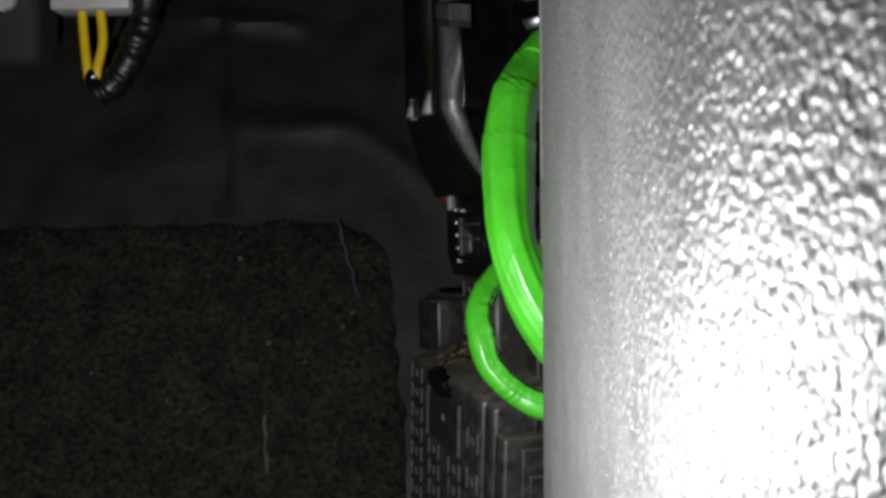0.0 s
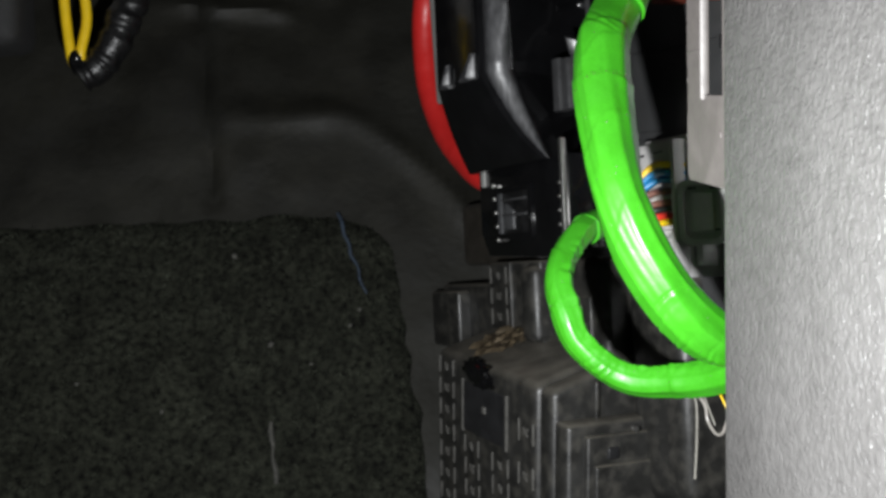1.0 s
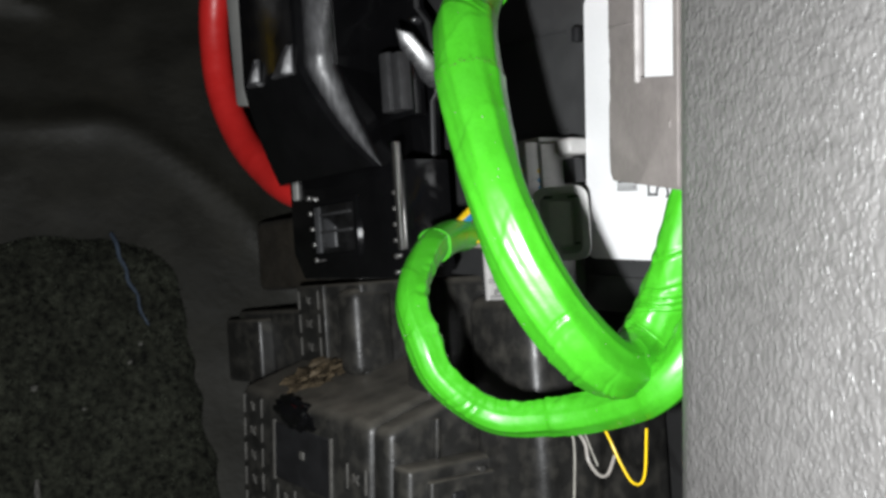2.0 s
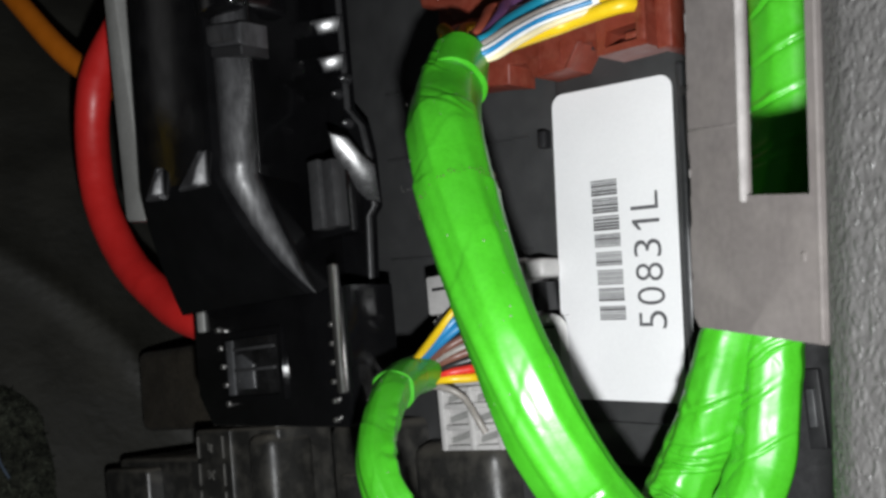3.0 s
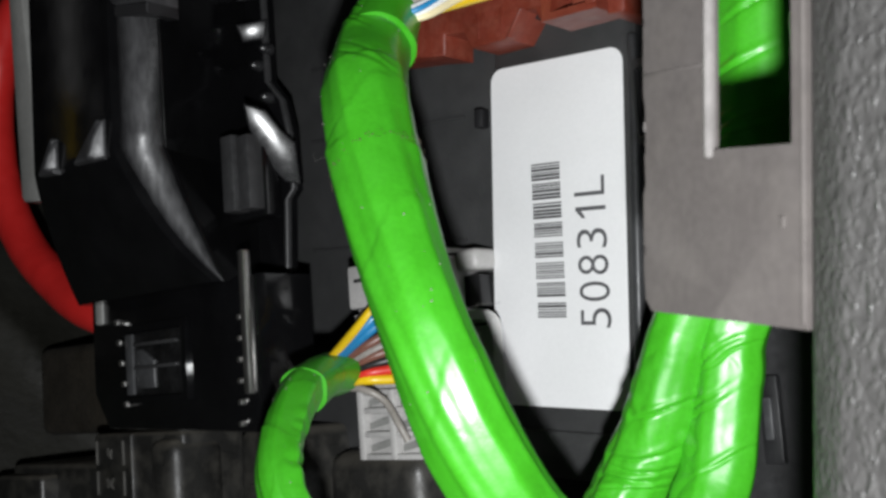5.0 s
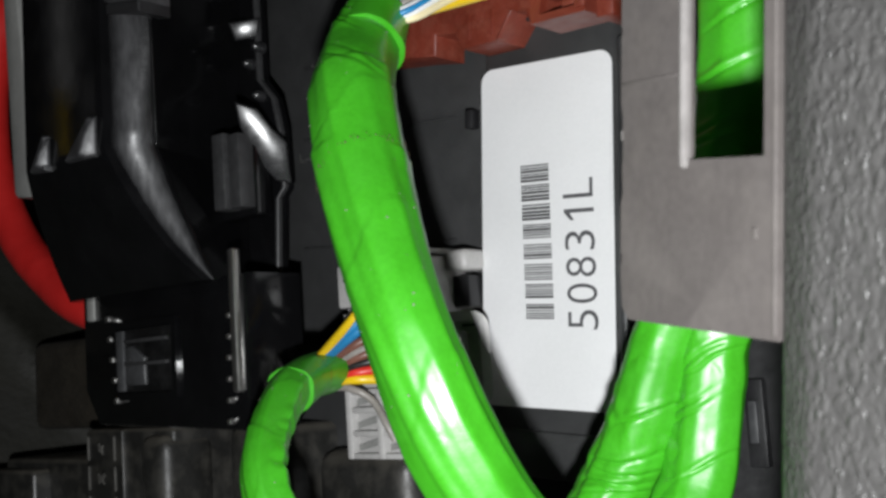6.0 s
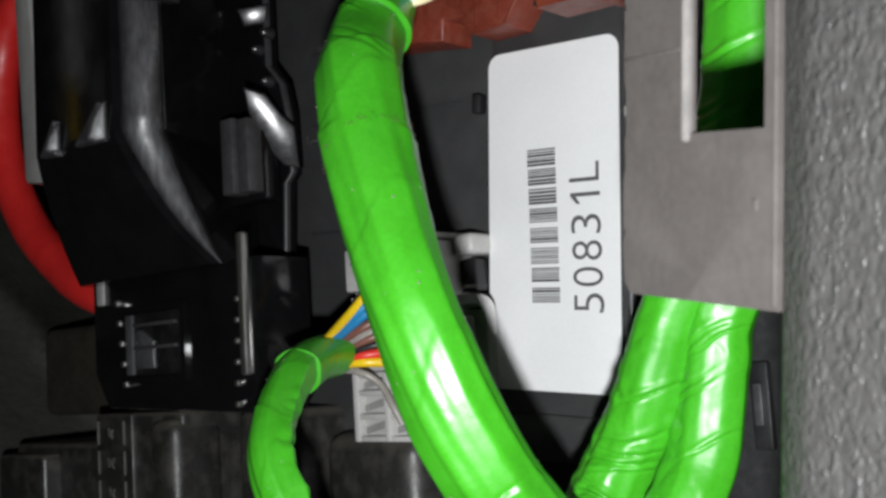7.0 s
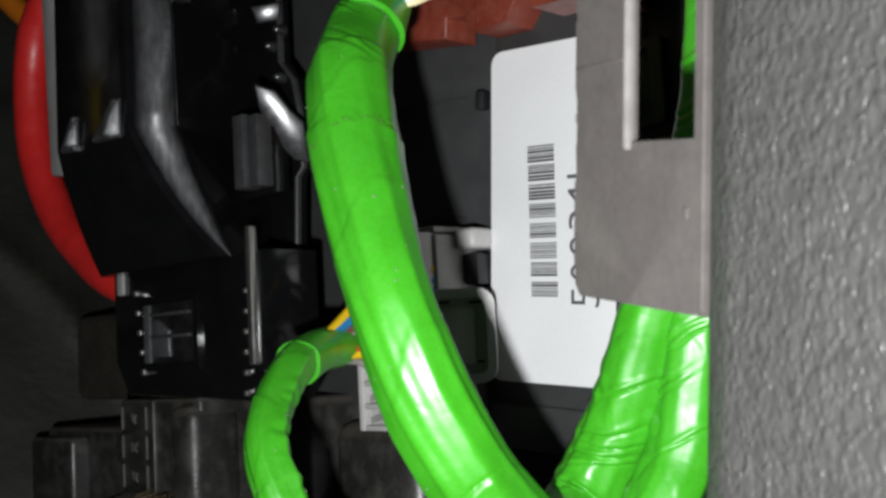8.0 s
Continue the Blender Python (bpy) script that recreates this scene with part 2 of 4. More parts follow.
def slab(outline, y0, y1, bevel=0.0, steps=2, bm=None):
    """An outline in x and z, given depth from y0 to y1."""
    bm = bm or bmesh.new()
    a = [bm.verts.new((x, y0, z)) for x, z in outline]
    b = [bm.verts.new((x, y1, z)) for x, z in outline]
    k = len(a)
    fs = [bm.faces.new(a), bm.faces.new(b[::-1])] + [bm.faces.new((a[i], b[i], b[(i + 1) % k], a[(i + 1) % k])) for i in range(k)]
    bmesh.ops.recalc_face_normals(bm, faces=fs)
    if bevel:
        es = list(fs[0].edges)
        bmesh.ops.bevel(bm, geom=es, offset=bevel, segments=steps, affect="EDGES", profile=0.5)
    return bm


def loft(rings, bm=None, caps=True):
    bm = bm or bmesh.new()
    vs = [[bm.verts.new(p) for p in r] for r in rings]
    k = len(vs[0])
    for a, b in zip(vs, vs[1:]):
        for i in range(k):
            bm.faces.new((a[i], a[(i + 1) % k], b[(i + 1) % k], b[i]))
    if caps:
        bm.faces.new(vs[0][::-1])
        bm.faces.new(vs[-1])
    return bm


def rounded(x0, x1, z0, z1, r, k=5, cut=None):
    """A rectangle's outline with round corners; cut: (along x, along z) chamfer of the lower corner at x0."""
    pts = []
    for cx, cz, a0 in ((x1 - r, z1 - r, 0), (x0 + r, z1 - r, 90), (x0 + r, z0 + r, 180), (x1 - r, z0 + r, 270)):
        if a0 == 180 and cut:
            pts += [(x0, z0 + cut[1]), (x0 + cut[0], z0)]
            continue
        for i in range(k + 1):
            a = radians(a0 + 90 * i / k)
            pts.append((cx + r * math.cos(a), cz + r * math.sin(a)))
    return pts


def ring_slab(outer, inner, y0, y1):
    bm = bmesh.new()
    k = len(outer)
    lay = [[bm.verts.new((x, y, z)) for x, z in o] for o, y in ((outer, y0), (inner, y0), (inner, y1), (outer, y1))]
    for a, b in zip(lay, lay[1:] + lay[:1]):
        for i in range(k):
            bm.faces.new((a[i], a[(i + 1) % k], b[(i + 1) % k], b[i]))
    return bm


def curve_points(ctrl, per=10):
    c = [Vector(p) for p in ctrl]
    c = [2 * c[0] - c[1]] + c + [2 * c[-1] - c[-2]]
    out = []
    for i in range(1, len(c) - 2):
        p0, p1, p2, p3 = c[i - 1:i + 3]
        for k in range(per):
            s = k / per
            out.append(0.5 * (2 * p1 + (p2 - p0) * s + (2 * p0 - 5 * p1 + 4 * p2 - p3) * s * s + (3 * p1 - p0 - 3 * p2 + p3) * s ** 3))
    return out + [c[-2]]


def tube(ctrl, radius, sides=12, per=10, shape=None, bm=None):
    """A tube along a smooth curve. radius: a number, one for each point, or a function of the share of the length; shape(length, angle, centre, outward) adds to it."""
    pts = curve_points(ctrl, per)
    lengths = [0.0]
    for a, b in zip(pts, pts[1:]):
        lengths.append(lengths[-1] + (b - a).length)
    rings, up = [], None
    for i, p in enumerate(pts):
        d = (pts[min(i + 1, len(pts) - 1)] - pts[max(i - 1, 0)]).normalized()
        up = d.orthogonal() if up is None else up - d * up.dot(d)
        up.normalize()
        side = d.cross(up)
        if isinstance(radius, (list, tuple)):
            j = min(i // per, len(radius) - 2)
            r = radius[j] + (radius[j + 1] - radius[j]) * (i / per - j)
        else:
            r = radius(lengths[i] / lengths[-1]) if callable(radius) else radius
        ring = []
        for k in range(sides):
            a = 2 * math.pi * k / sides
            rr = r + (shape(lengths[i], a, p, up * math.cos(a) + side * math.sin(a)) if shape else 0)
            ring.append(p + (up * math.cos(a) + side * math.sin(a)) * rr)
        rings.append(ring)
    return loft(rings, bm)


# ---- the setting ----


def sheet(name, fn, nu, nv, mat, label, category):
    bm = bmesh.new()
    g = [[bm.verts.new(fn(i / nu, j / nv)) for j in range(nv + 1)] for i in range(nu + 1)]
    for i in range(nu):
        for j in range(nv):
            bm.faces.new((g[i][j], g[i + 1][j], g[i + 1][j + 1], g[i][j + 1]))
    ob = mesh_object(name, bm, mat)
    return tagged(ob, label, category, kind="structure")


def lining_y(x, z):
    """The firewall's lining: leaning away above, with soft folds."""
    y = 0.490 + 0.43 * (z - 0.5)
    # a pressed fold that arches over towards the units
    bend = 0.560 - 4.5 * max(0.0, x + 0.05) ** 1.6
    y -= 0.0035 * math.exp(-((z - bend) / 0.006) ** 2) * (1 if x < 0.03 else 0) * min(1, max(0, (x + 0.11) / 0.05))
    y -= 0.004 * math.exp(-((z - 0.6115 + 0.1 * (x + 0.07)) / 0.004) ** 2) * min(1, max(0, (x + 0.13) / 0.02)) * min(1, max(0, (-0.06 - x) / 0.01))
    y += 0.003 * math.exp(-((x + 0.1025 + 0.08 * (z - 0.56)) / 0.003) ** 2) * (1 if z > 0.52 else 0)
    y += 0.004 * noise.noise(Vector((x * 14, z * 14, 3.1))) + 0.0012 * noise.noise(Vector((x * 60, z * 60, 7.7)))
    return y


def lining(a, b):
    x, z = -0.36 + 0.52 * a, 0.29 + 0.47 * b
    return (x, lining_y(x, z), z)


sheet("wall_firewall", lining, 150, 150, LINING, "black felt lining of the footwell with soft folds", "lining")


def plain_box(name, x0, x1, y0, y1, z0, z1, label, category):
    ob = mesh_object(name, box(x0, x1, y0, y1, z0, z1, 0.002), PLAIN)
    return tagged(ob, label, category, kind="structure")


plain_box("floor", -0.37, 0.17, -0.30, 0.46, 0.27, 0.30, "dark floor of the footwell under the carpet", "floor")
plain_box("ceiling", -0.37, 0.17, -0.30, 0.63, 0.75, 0.77, "dark underside of the dashboard", "ceiling")
plain_box("wall_left", -0.385, -0.36, -0.30, 0.63, 0.27, 0.77, "dark side lining of the footwell", "wall")
plain_box("wall_back", -0.36, 0.17, -0.32, -0.30, 0.27, 0.77, "dark lining behind the footwell opening", "wall")
mesh_object("wall_right", box(-0.26, 0.45, 0.045, 0.06, 0.27, 0.77, 0.002), PLAIN, WALL)
tagged(bpy.data.objects["wall_right"], "dark steel body side behind the units", "wall", kind="structure")


def carpet_edge(z):
    """How far the carpet reaches towards the units at a height."""
    low = -0.0178 - 0.10 * max(0.0, z - 0.430)
    t = max(0.0, (z - 0.492) / 0.022)
    return low - 0.022 * t ** 3 - 0.003 * noise.noise(Vector((z * 120, 1.3, 0)))


def carpet_point(a, b):
    z = 0.302 + 0.2125 * b
    x1 = carpet_edge(z)
    x = -0.358 + (x1 + 0.358) * a
    z += 0.002 * noise.noise(Vector((x * 60, 0.4, 2.0))) * b
    rim = min(1.0, (1 - a) * 30, (1 - b) * 25)
    lift = 0.0045 * math.sqrt(max(0.0, rim)) + 0.0012 * noise.noise(Vector((x * 90, z * 90, 5)))
    return (x, lining_y(x, z) - lift - 0.0005, z)


carpet = sheet("carpet", carpet_point, 120, 90, CARPET, "worn black-green carpet on the footwell firewall", "carpet")
rng = random.Random(4)
verts, faces = [], []
for i in range(34000):
    a, b = rng.random() ** 0.6, rng.random() ** 0.7
    p = Vector(carpet_point(a, b))
    if p.x < -0.24 or p.z < 0.37:
        continue
    d = Vector((rng.gauss(0, 0.9), -1.2, rng.gauss(0.1, 0.9))).normalized() * rng.uniform(0.0012, 0.0030)
    w = Vector((rng.gauss(0, 1), 0, rng.gauss(0, 1))).normalized() * 0.00030
    k = len(verts)
    verts += [p - w, p + w, p + d]
    faces.append((k, k + 1, k + 2))
pile = bpy.data.meshes.new("pile")
pile.from_pydata(verts, [], faces)
pile.materials.append(FIBRE)
pile_ob = new("pile", pile)
pile_ob.parent = carpet
tagged(pile_ob, kind="stuff")

# ---- the grained panel and the slotted bracket beside it ----
LEANING = pose(0.0185, 0.2035, 0.505, 7.8, 0, 0)   # panel and bracket lean together


def panel_profile():
    """The panel from above: flat towards the units, bending away round a wide shoulder behind, with a rolled free edge."""
    bend, radius, face = -0.1270, 0.064, -0.0020
    front = [(0.0030, -0.0096), (0.0008, -0.0096), (0.0002, -0.0099), (-0.0004, -0.0107), (-0.0015, -0.0131), (-0.0018, -0.0140), (face, -0.0148), (face, -0.0160), (face, -0.0180), (face, -0.05), (face, -0.09)]
    front += [(face + radius * (1 - math.cos(radians(a))), bend - radius * math.sin(radians(a))) for a in range(0, 76, 5)]
    last = front[-1]
    front.append((last[0] + 0.026, last[1] - 0.007))
    inner = [(x + 0.0035, y + 0.0008) for x, y in reversed(front[6:])]
    return front + inner


panel_bm = bmesh.new()
rings = [[(x, y, -0.26 + 0.50 * j / 60) for x, y in panel_profile()] for j in range(61)]
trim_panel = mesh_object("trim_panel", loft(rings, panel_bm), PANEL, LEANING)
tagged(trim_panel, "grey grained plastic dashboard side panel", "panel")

bracket = thing("slotted_bracket", LEANING, "brown-grey plastic bracket plate with an upright slot", "bracket")


def plate_mesh():
    """A plate in y and z with a slot through it; its free edge is a little ragged."""
    bm = bmesh.new()
    near, far, low, top = -0.0079, 0.0014, 0.0130, 0.075
    r = random.Random(2)
    edge = [(0.0098, -0.0017), (0.0107, -0.0006)]
    z = 0.002
    while z < 0.195:
        j = r.uniform(-0.00018, 0.00018)
        edge += [(0.0108 + j, z), (0.0108 + j, z + 0.003)]
        z += 0.0042
    strips = ([(-0.0095, -0.0022), (0.0098, -0.0017), (0.0107, -0.0006)] + [p for p in edge if 0.001 < p[1] < low] + [(0.0108, low), (far, low), (near, low - 0.0002), (-0.0095, low - 0.0003)],
              [(far, low), (0.0108, low)] + [p for p in edge if p[1] > low] + [(0.0108, 0.235), (far, 0.235)],
              [(-0.0095, low - 0.0003), (near, low - 0.0002), (near, 0.235), (-0.0095, 0.235)],
              [(near, top), (far, top), (far, 0.235), (near, 0.235)])
    for outline in strips:
        a = [bm.verts.new((0.0, y, z)) for y, z in outline]
        b = [bm.verts.new((0.0008, y, z)) for y, z in outline]
        k = len(a)
        bm.faces.new(a)
        bm.faces.new(b[::-1])
        for i in range(k):
            bm.faces.new((a[i], b[i], b[(i + 1) % k], a[(i + 1) % k]))
    bmesh.ops.remove_doubles(bm, verts=bm.verts, dist=1e-6)
    return bm


part("plate", plate_mesh(), PLATE, bracket)
part("edge_ridge", box(-0.0002, 0.0004, -0.0094, -0.0089, -0.0018, 0.235, 0.00015), PLATE, bracket)
part("pip", box(-0.00015, 0.0003, -0.0072, -0.0066, 0.0060, 0.0070, 0.0001), PLATE, bracket)
part("slot_lip", box(-0.0006, 0.0006, 0.0013, 0.0021, 0.0122, 0.075, 0.0004), WORN, bracket, "pale worn lip along the slot")
part("seam", box(-0.00012, 0.0003, 0.0028, 0.0108, 0.0205, 0.0208, 0.00005), PLATE, bracket)
r = random.Random(8)
z = 0.0035
while z < 0.075:
    h = r.uniform(0.0008, 0.0022)
    part("burr", box(0.0, 0.0008, 0.0106, 0.01098, z, z + h, 0.00012), WORN, bracket)
    z += h + r.uniform(0.004, 0.011)

# ---- the control unit with its label ----
unit = thing("control_unit", SKEW, "dark grey plastic control unit with a white label", "control unit")
part("housing", box(-0.0150, 0.0165, 0.0005, 0.046, -0.042, 0.080, 0.0012), MODULE, unit)
part("side_rail", box(0.0168, 0.0196, 0.0015, 0.046, -0.040, 0.080, 0.0009, 3), MODULE, unit, "smooth rounded edge rail")
# bead in a paler grey than the housing: the edge's highlight as colour
part("edge_bead", box(0.0148, 0.0165, -0.0003, 0.003, -0.0330, 0.0350, 0.0007, 4), DIM, unit, "rounded edge beside the label, paler for its highlight")
part("rear_flange", box(0.0196, 0.027, 0.0015, 0.046, -0.030, 0.080, 0.0006), MATT, unit)
part("left_panel", box(-0.086, -0.0153, 0.0030, 0.046, -0.055, 0.080, 0.0008), MODULE, unit)
for b in (0.0415, 0.0255, 0.0015, -0.020):
    part("rib", box(-0.0685, -0.024, 0.0024, 0.0034, b, b + 0.0005, 0.00015), MODULE, unit)
part("button", box(-0.0192, -0.0172, -0.0004, 0.002, 0.0225, 0.0262, 0.0004), MATT, unit)
part("ledge", box(-0.0148, 0.0165, -0.0006, 0.003, -0.0418, -0.0335, 0.0006), MODULE, unit)

label = part("label", slab(rounded(-0.0154, 0.0137, -0.0295, 0.0331, 0.0026), 0.00025, 0.0009, 0.00006, 1), PAPER, unit, "white paper label with a barcode and black digits")
bars = bmesh.new()
r = random.Random(11)
b = 0.0146
for group in range(8):
    left = b - 0.0288 / 8
    z = b - 0.0003
    while z > left + 0.0006:
        h = r.choice((0.00022, 0.00026, 0.00044))
        if z - h < left + 0.0002:
            break
        box(-0.0062 + 0.0011 * group / 8, 0.0001 + 0.0010 * group / 8, 0.00021, 0.00026, z - h, z, bm=bars)
        z -= h + r.choice((0.00016, 0.00018, 0.00024))
    b = left
tagged(part("barcode", bars, INK, label), kind="stuff")


def lettering(text, x0, x1, z0, z1, y, mat, parent, name):
    """Upright letters turned to read upwards, filling the given field."""
    c = bpy.data.curves.new("letters", "FONT")
    c.body = text
    c.extrude = 0.01
    c.offset = -0.010
    ob = bpy.data.objects.new("letters", c)
    scene.collection.objects.link(ob)
    me = bpy.data.meshes.new_from_object(ob.evaluated_get(bpy.context.evaluated_depsgraph_get()))
    bpy.data.objects.remove(ob)
    lo = [min(v.co[k] for v in me.vertices) for k in range(2)]
    hi = [max(v.co[k] for v in me.vertices) for k in range(2)]
    for v in me.vertices:
        s, t = (v.co.x - lo[0]) / (hi[0] - lo[0]), (v.co.y - lo[1]) / (hi[1] - lo[1])
        v.co = (x1 + (x0 - x1) * t, y - 0.00004 * (1 if v.co.z > 0 else 0), z0 + (z1 - z0) * s)
    me.name = name
    me.materials.clear()
    me.materials.append(mat)
    ob = new(name, me)
    ob.parent = parent
    return ob


for k, letter in enumerate("50831L"):
    mid, x0 = -0.0137 + 0.00462 * k, 0.0041 - 0.00018 * k   # the print runs a little askew
    x1 = x0 + 0.0063
    if letter == "1":
        part("letter", slab([(x0, mid + 0.0004), (x0, mid + 0.0010), (x1, mid + 0.0010), (x1, mid + 0.0003), (x0 + 0.0012, mid + 0.0003), (x0 + 0.0021, mid - 0.0010), (x0 + 0.0014, mid - 0.0010)], 0.00019, 0.00026), PRINT, label)
    else:
        lettering(letter, x0, x1, mid - 0.0017, mid + 0.0017, 0.00023, PRINT, label, "letter")

# what lies behind the bracket: a second housing, further back
rear = thing("rear_housing", WALL @ pose(0.05, 0.0, 0.45), "dusty grey plastic housing behind the bracket, body darkened as shade", "housing")
# darker plastic than the bracket's, in place of the shade behind the plate
part("body", box(-0.026, 0.075, 0.012, 0.046, -0.05, 0.20, 0.001), FIN, rear)
part("socket", box(-0.0168, -0.0134, 0.0105, 0.0125, 0.0315, 0.0460, 0.0003), MATT, rear, "black rectangular socket")
part("contact", box(-0.0160, -0.0144, 0.0098, 0.0108, 0.0355, 0.0425, 0.0003), DIM, rear)
part("recess_frame", ring_slab(rounded(-0.0284, -0.0206, 0.0858, 0.1006, 0.0008), rounded(-0.0279, -0.0232, 0.0872, 0.0990, 0.0004), -0.0006, 0.0125), MODULE, rear)
part("recess", box(-0.0279, -0.0232, 0.0009, 0.0115, 0.0872, 0.0990, 0.0002), MATT, rear)

# ---- the red-brown connector ----
brown = thing("brown_connector", SKEW, "red-brown plastic multi-way connector plugged into the control unit", "connector")
part("flange", slab([(-0.040, 0.0370), (-0.0265, 0.0362), (-0.0202, 0.0355), (-0.0201, 0.0395), (-0.0155, 0.0391), (-0.0134, 0.0358), (-0.0052, 0.0361), (-0.0018, 0.0407), (0.0010, 0.0402), (0.0018, 0.0384), (0.0185, 0.0384), (0.0190, 0.062), (-0.040, 0.062)], -0.0075, 0.001, 0.0005), BROWN, brown)
part("side_face", slab([(-0.0052, 0.0362), (-0.0044, 0.0362), (-0.0012, 0.0409), (-0.0018, 0.0409)], -0.0081, -0.0060, 0.0003, 2), BROWN, brown)
for x in (-0.0120, -0.0066):
    part("groove", box(x, x + 0.0005, -0.0077, -0.0070, 0.0372, 0.0420, 0.0001), BROWN, brown)
# black block put in as the shade inside the wire entry
part("cavity_shade", box(-0.0395, 0.0180, -0.0030, 0.0010, 0.0400, 0.0560, 0.0003), MATT, brown, "black block as the shade of the wire entry")
part("upper_rail", slab([(-0.0375, 0.0540), (-0.0308, 0.0524), (-0.0284, 0.0494), (-0.0196, 0.0480), (-0.0172, 0.0505), (0.0120, 0.0520), (0.0120, 0.064), (-0.0405, 0.064)], -0.0150, 0.001, 0.0006), BROWN, brown)
part("end_block", box(0.0186, 0.0222, -0.0120, 0.001, 0.0350, 0.064, 0.0006), BROWN, brown)
latch = part("latch", ring_slab([(0.0080, 0.0442), (0.0084, 0.0351), (0.0192, 0.0355), (0.0186, 0.0440)], [(0.0106, 0.0392), (0.0101, 0.0364), (0.0178, 0.0368), (0.0177, 0.0398)], -0.0155, -0.0070), BROWN, brown)
part("latch_floor", box(0.0098, 0.0180, -0.0110, -0.0070, 0.0360, 0.0404, 0.0002), BROWN, latch)
part("catch", box(0.0130, 0.0162, -0.0138, -0.0108, 0.0374, 0.0390, 0.0006, 3), BROWN, latch)
part("lip", box(0.0172, 0.0193, -0.0160, -0.0150, 0.0362, 0.0440, 0.0004), BROWN, latch)


# ---- the pale grey connector ----
pale = thing("grey_connector", WALL @ pose(-0.0280, 0, 0.485), "pale grey plastic connector with a locking lever", "connector")
part("housing", box(-0.0090, 0.0100, -0.0118, 0.005, 0.0, 0.0372, 0.0008), LIGHT, pale)
part("corner_ridge", box(0.0086, 0.0104, -0.0142, -0.010, 0.0010, 0.0372, 0.0005), LIGHT, pale)
part("top_tile", box(-0.0090, 0.0084, -0.0140, -0.010, 0.0285, 0.0368, 0.0006), LIGHT, pale)
part("top_strip", box(-0.0086, 0.0104, -0.0096, 0.004, 0.0372, 0.0384, 0.0004), LIGHT, pale)
# slits are black strips on the surface, for the shade in them
for x, z in ((-0.0072, 0.0335), (0.0012, 0.0338)):
    part("slit", box(x, x + 0.0044, -0.0141, -0.0134, z, z + 0.0007, 0.0001), MATT, pale, "black strip as the shade of a terminal slit")
for z in (0.0142, 0.0185, 0.0225, 0.0262):
    part("rib", box(-0.0088, 0.0086, -0.0130, -0.0110, z, z + 0.0013, 0.0003), LIGHT, pale)
for x in (-0.0090, -0.0008, 0.0070):
    part("rib", box(x, x + 0.0015, -0.0136, -0.0110, 0.0, 0.0130, 0.0003), LIGHT, pale)
for z in (0.0, 0.0042, 0.0086, 0.0120):
    part("rib", box(-0.0080, 0.0074, -0.0134, -0.0110, z, z + 0.0011, 0.0003), LIGHT, pale)
# slanting grey bands painted as the shading inside the cells
for x in (-0.0073, 0.0010):
    for z in (0.0014, 0.0056, 0.0099):
        part("cavity_shade", slab([(x, z), (x + 0.0057, z + 0.0012), (x + 0.0057, z + 0.0026), (x, z + 0.0012)], -0.0121, -0.0112, 0.0001, 1), GREY, pale)
turned = pose(0.0105, -0.0130, 0, 0, 0, 39.4)   # the lever stands across the housing's corner
lever = part("lever", ring_slab(rounded(0.0, 0.0129, 0.0085, 0.0260, 0.0030), rounded(0.0014, 0.0112, 0.0102, 0.0243, 0.0018), -0.0014, 0.0016), LIGHT, pale, "rounded locking lever", turned)
part("lever_plate", slab(rounded(0.0013, 0.0113, 0.0101, 0.0244, 0.0012), 0.0002, 0.0016, 0.0004), LIGHT, lever)
part("lever_pad", slab(rounded(0.0032, 0.0093, 0.0118, 0.0226, 0.0010), -0.0006, 0.0006, 0.0004), LIGHT, lever)
# black strips again, as shaded slits of the lever
for x0, x1, z in ((0.0081, 0.0105, 0.0232), (0.0025, 0.0046, 0.0234), (0.0084, 0.0105, 0.0122)):
    part("slit", box(x0, x1, -0.0001, 0.0004, z, z + 0.0005, 0.0001), MATT, lever)
part("upper_shell", box(0.0098, 0.0112, -0.0100, 0.003, 0.0262, 0.0368, 0.0006), LIGHT, pale)
part("knob", box(0.0108, 0.0162, -0.0052, 0.0030, 0.0338, 0.0378, 0.0012, 4), LIGHT, pale)
# black block for the notch's shade
part("notch", box(0.0108, 0.0150, -0.0030, 0.0030, 0.0270, 0.0330, 0.0003), MATT, pale)
part("foot", box(0.0090, 0.0130, -0.0080, -0.0030, 0.0030, 0.0090, 0.0006), LIGHT, pale)

# ---- green taped harnesses ----


PRESSED = Vector((-0.475, -0.875, -0.13))   # the side on which the tape is pressed flat
ALONG, OUT = Vector((0.34014, -0.94037, 0)), Vector((-0.94037, -0.34014, 0))   # directions of u and n


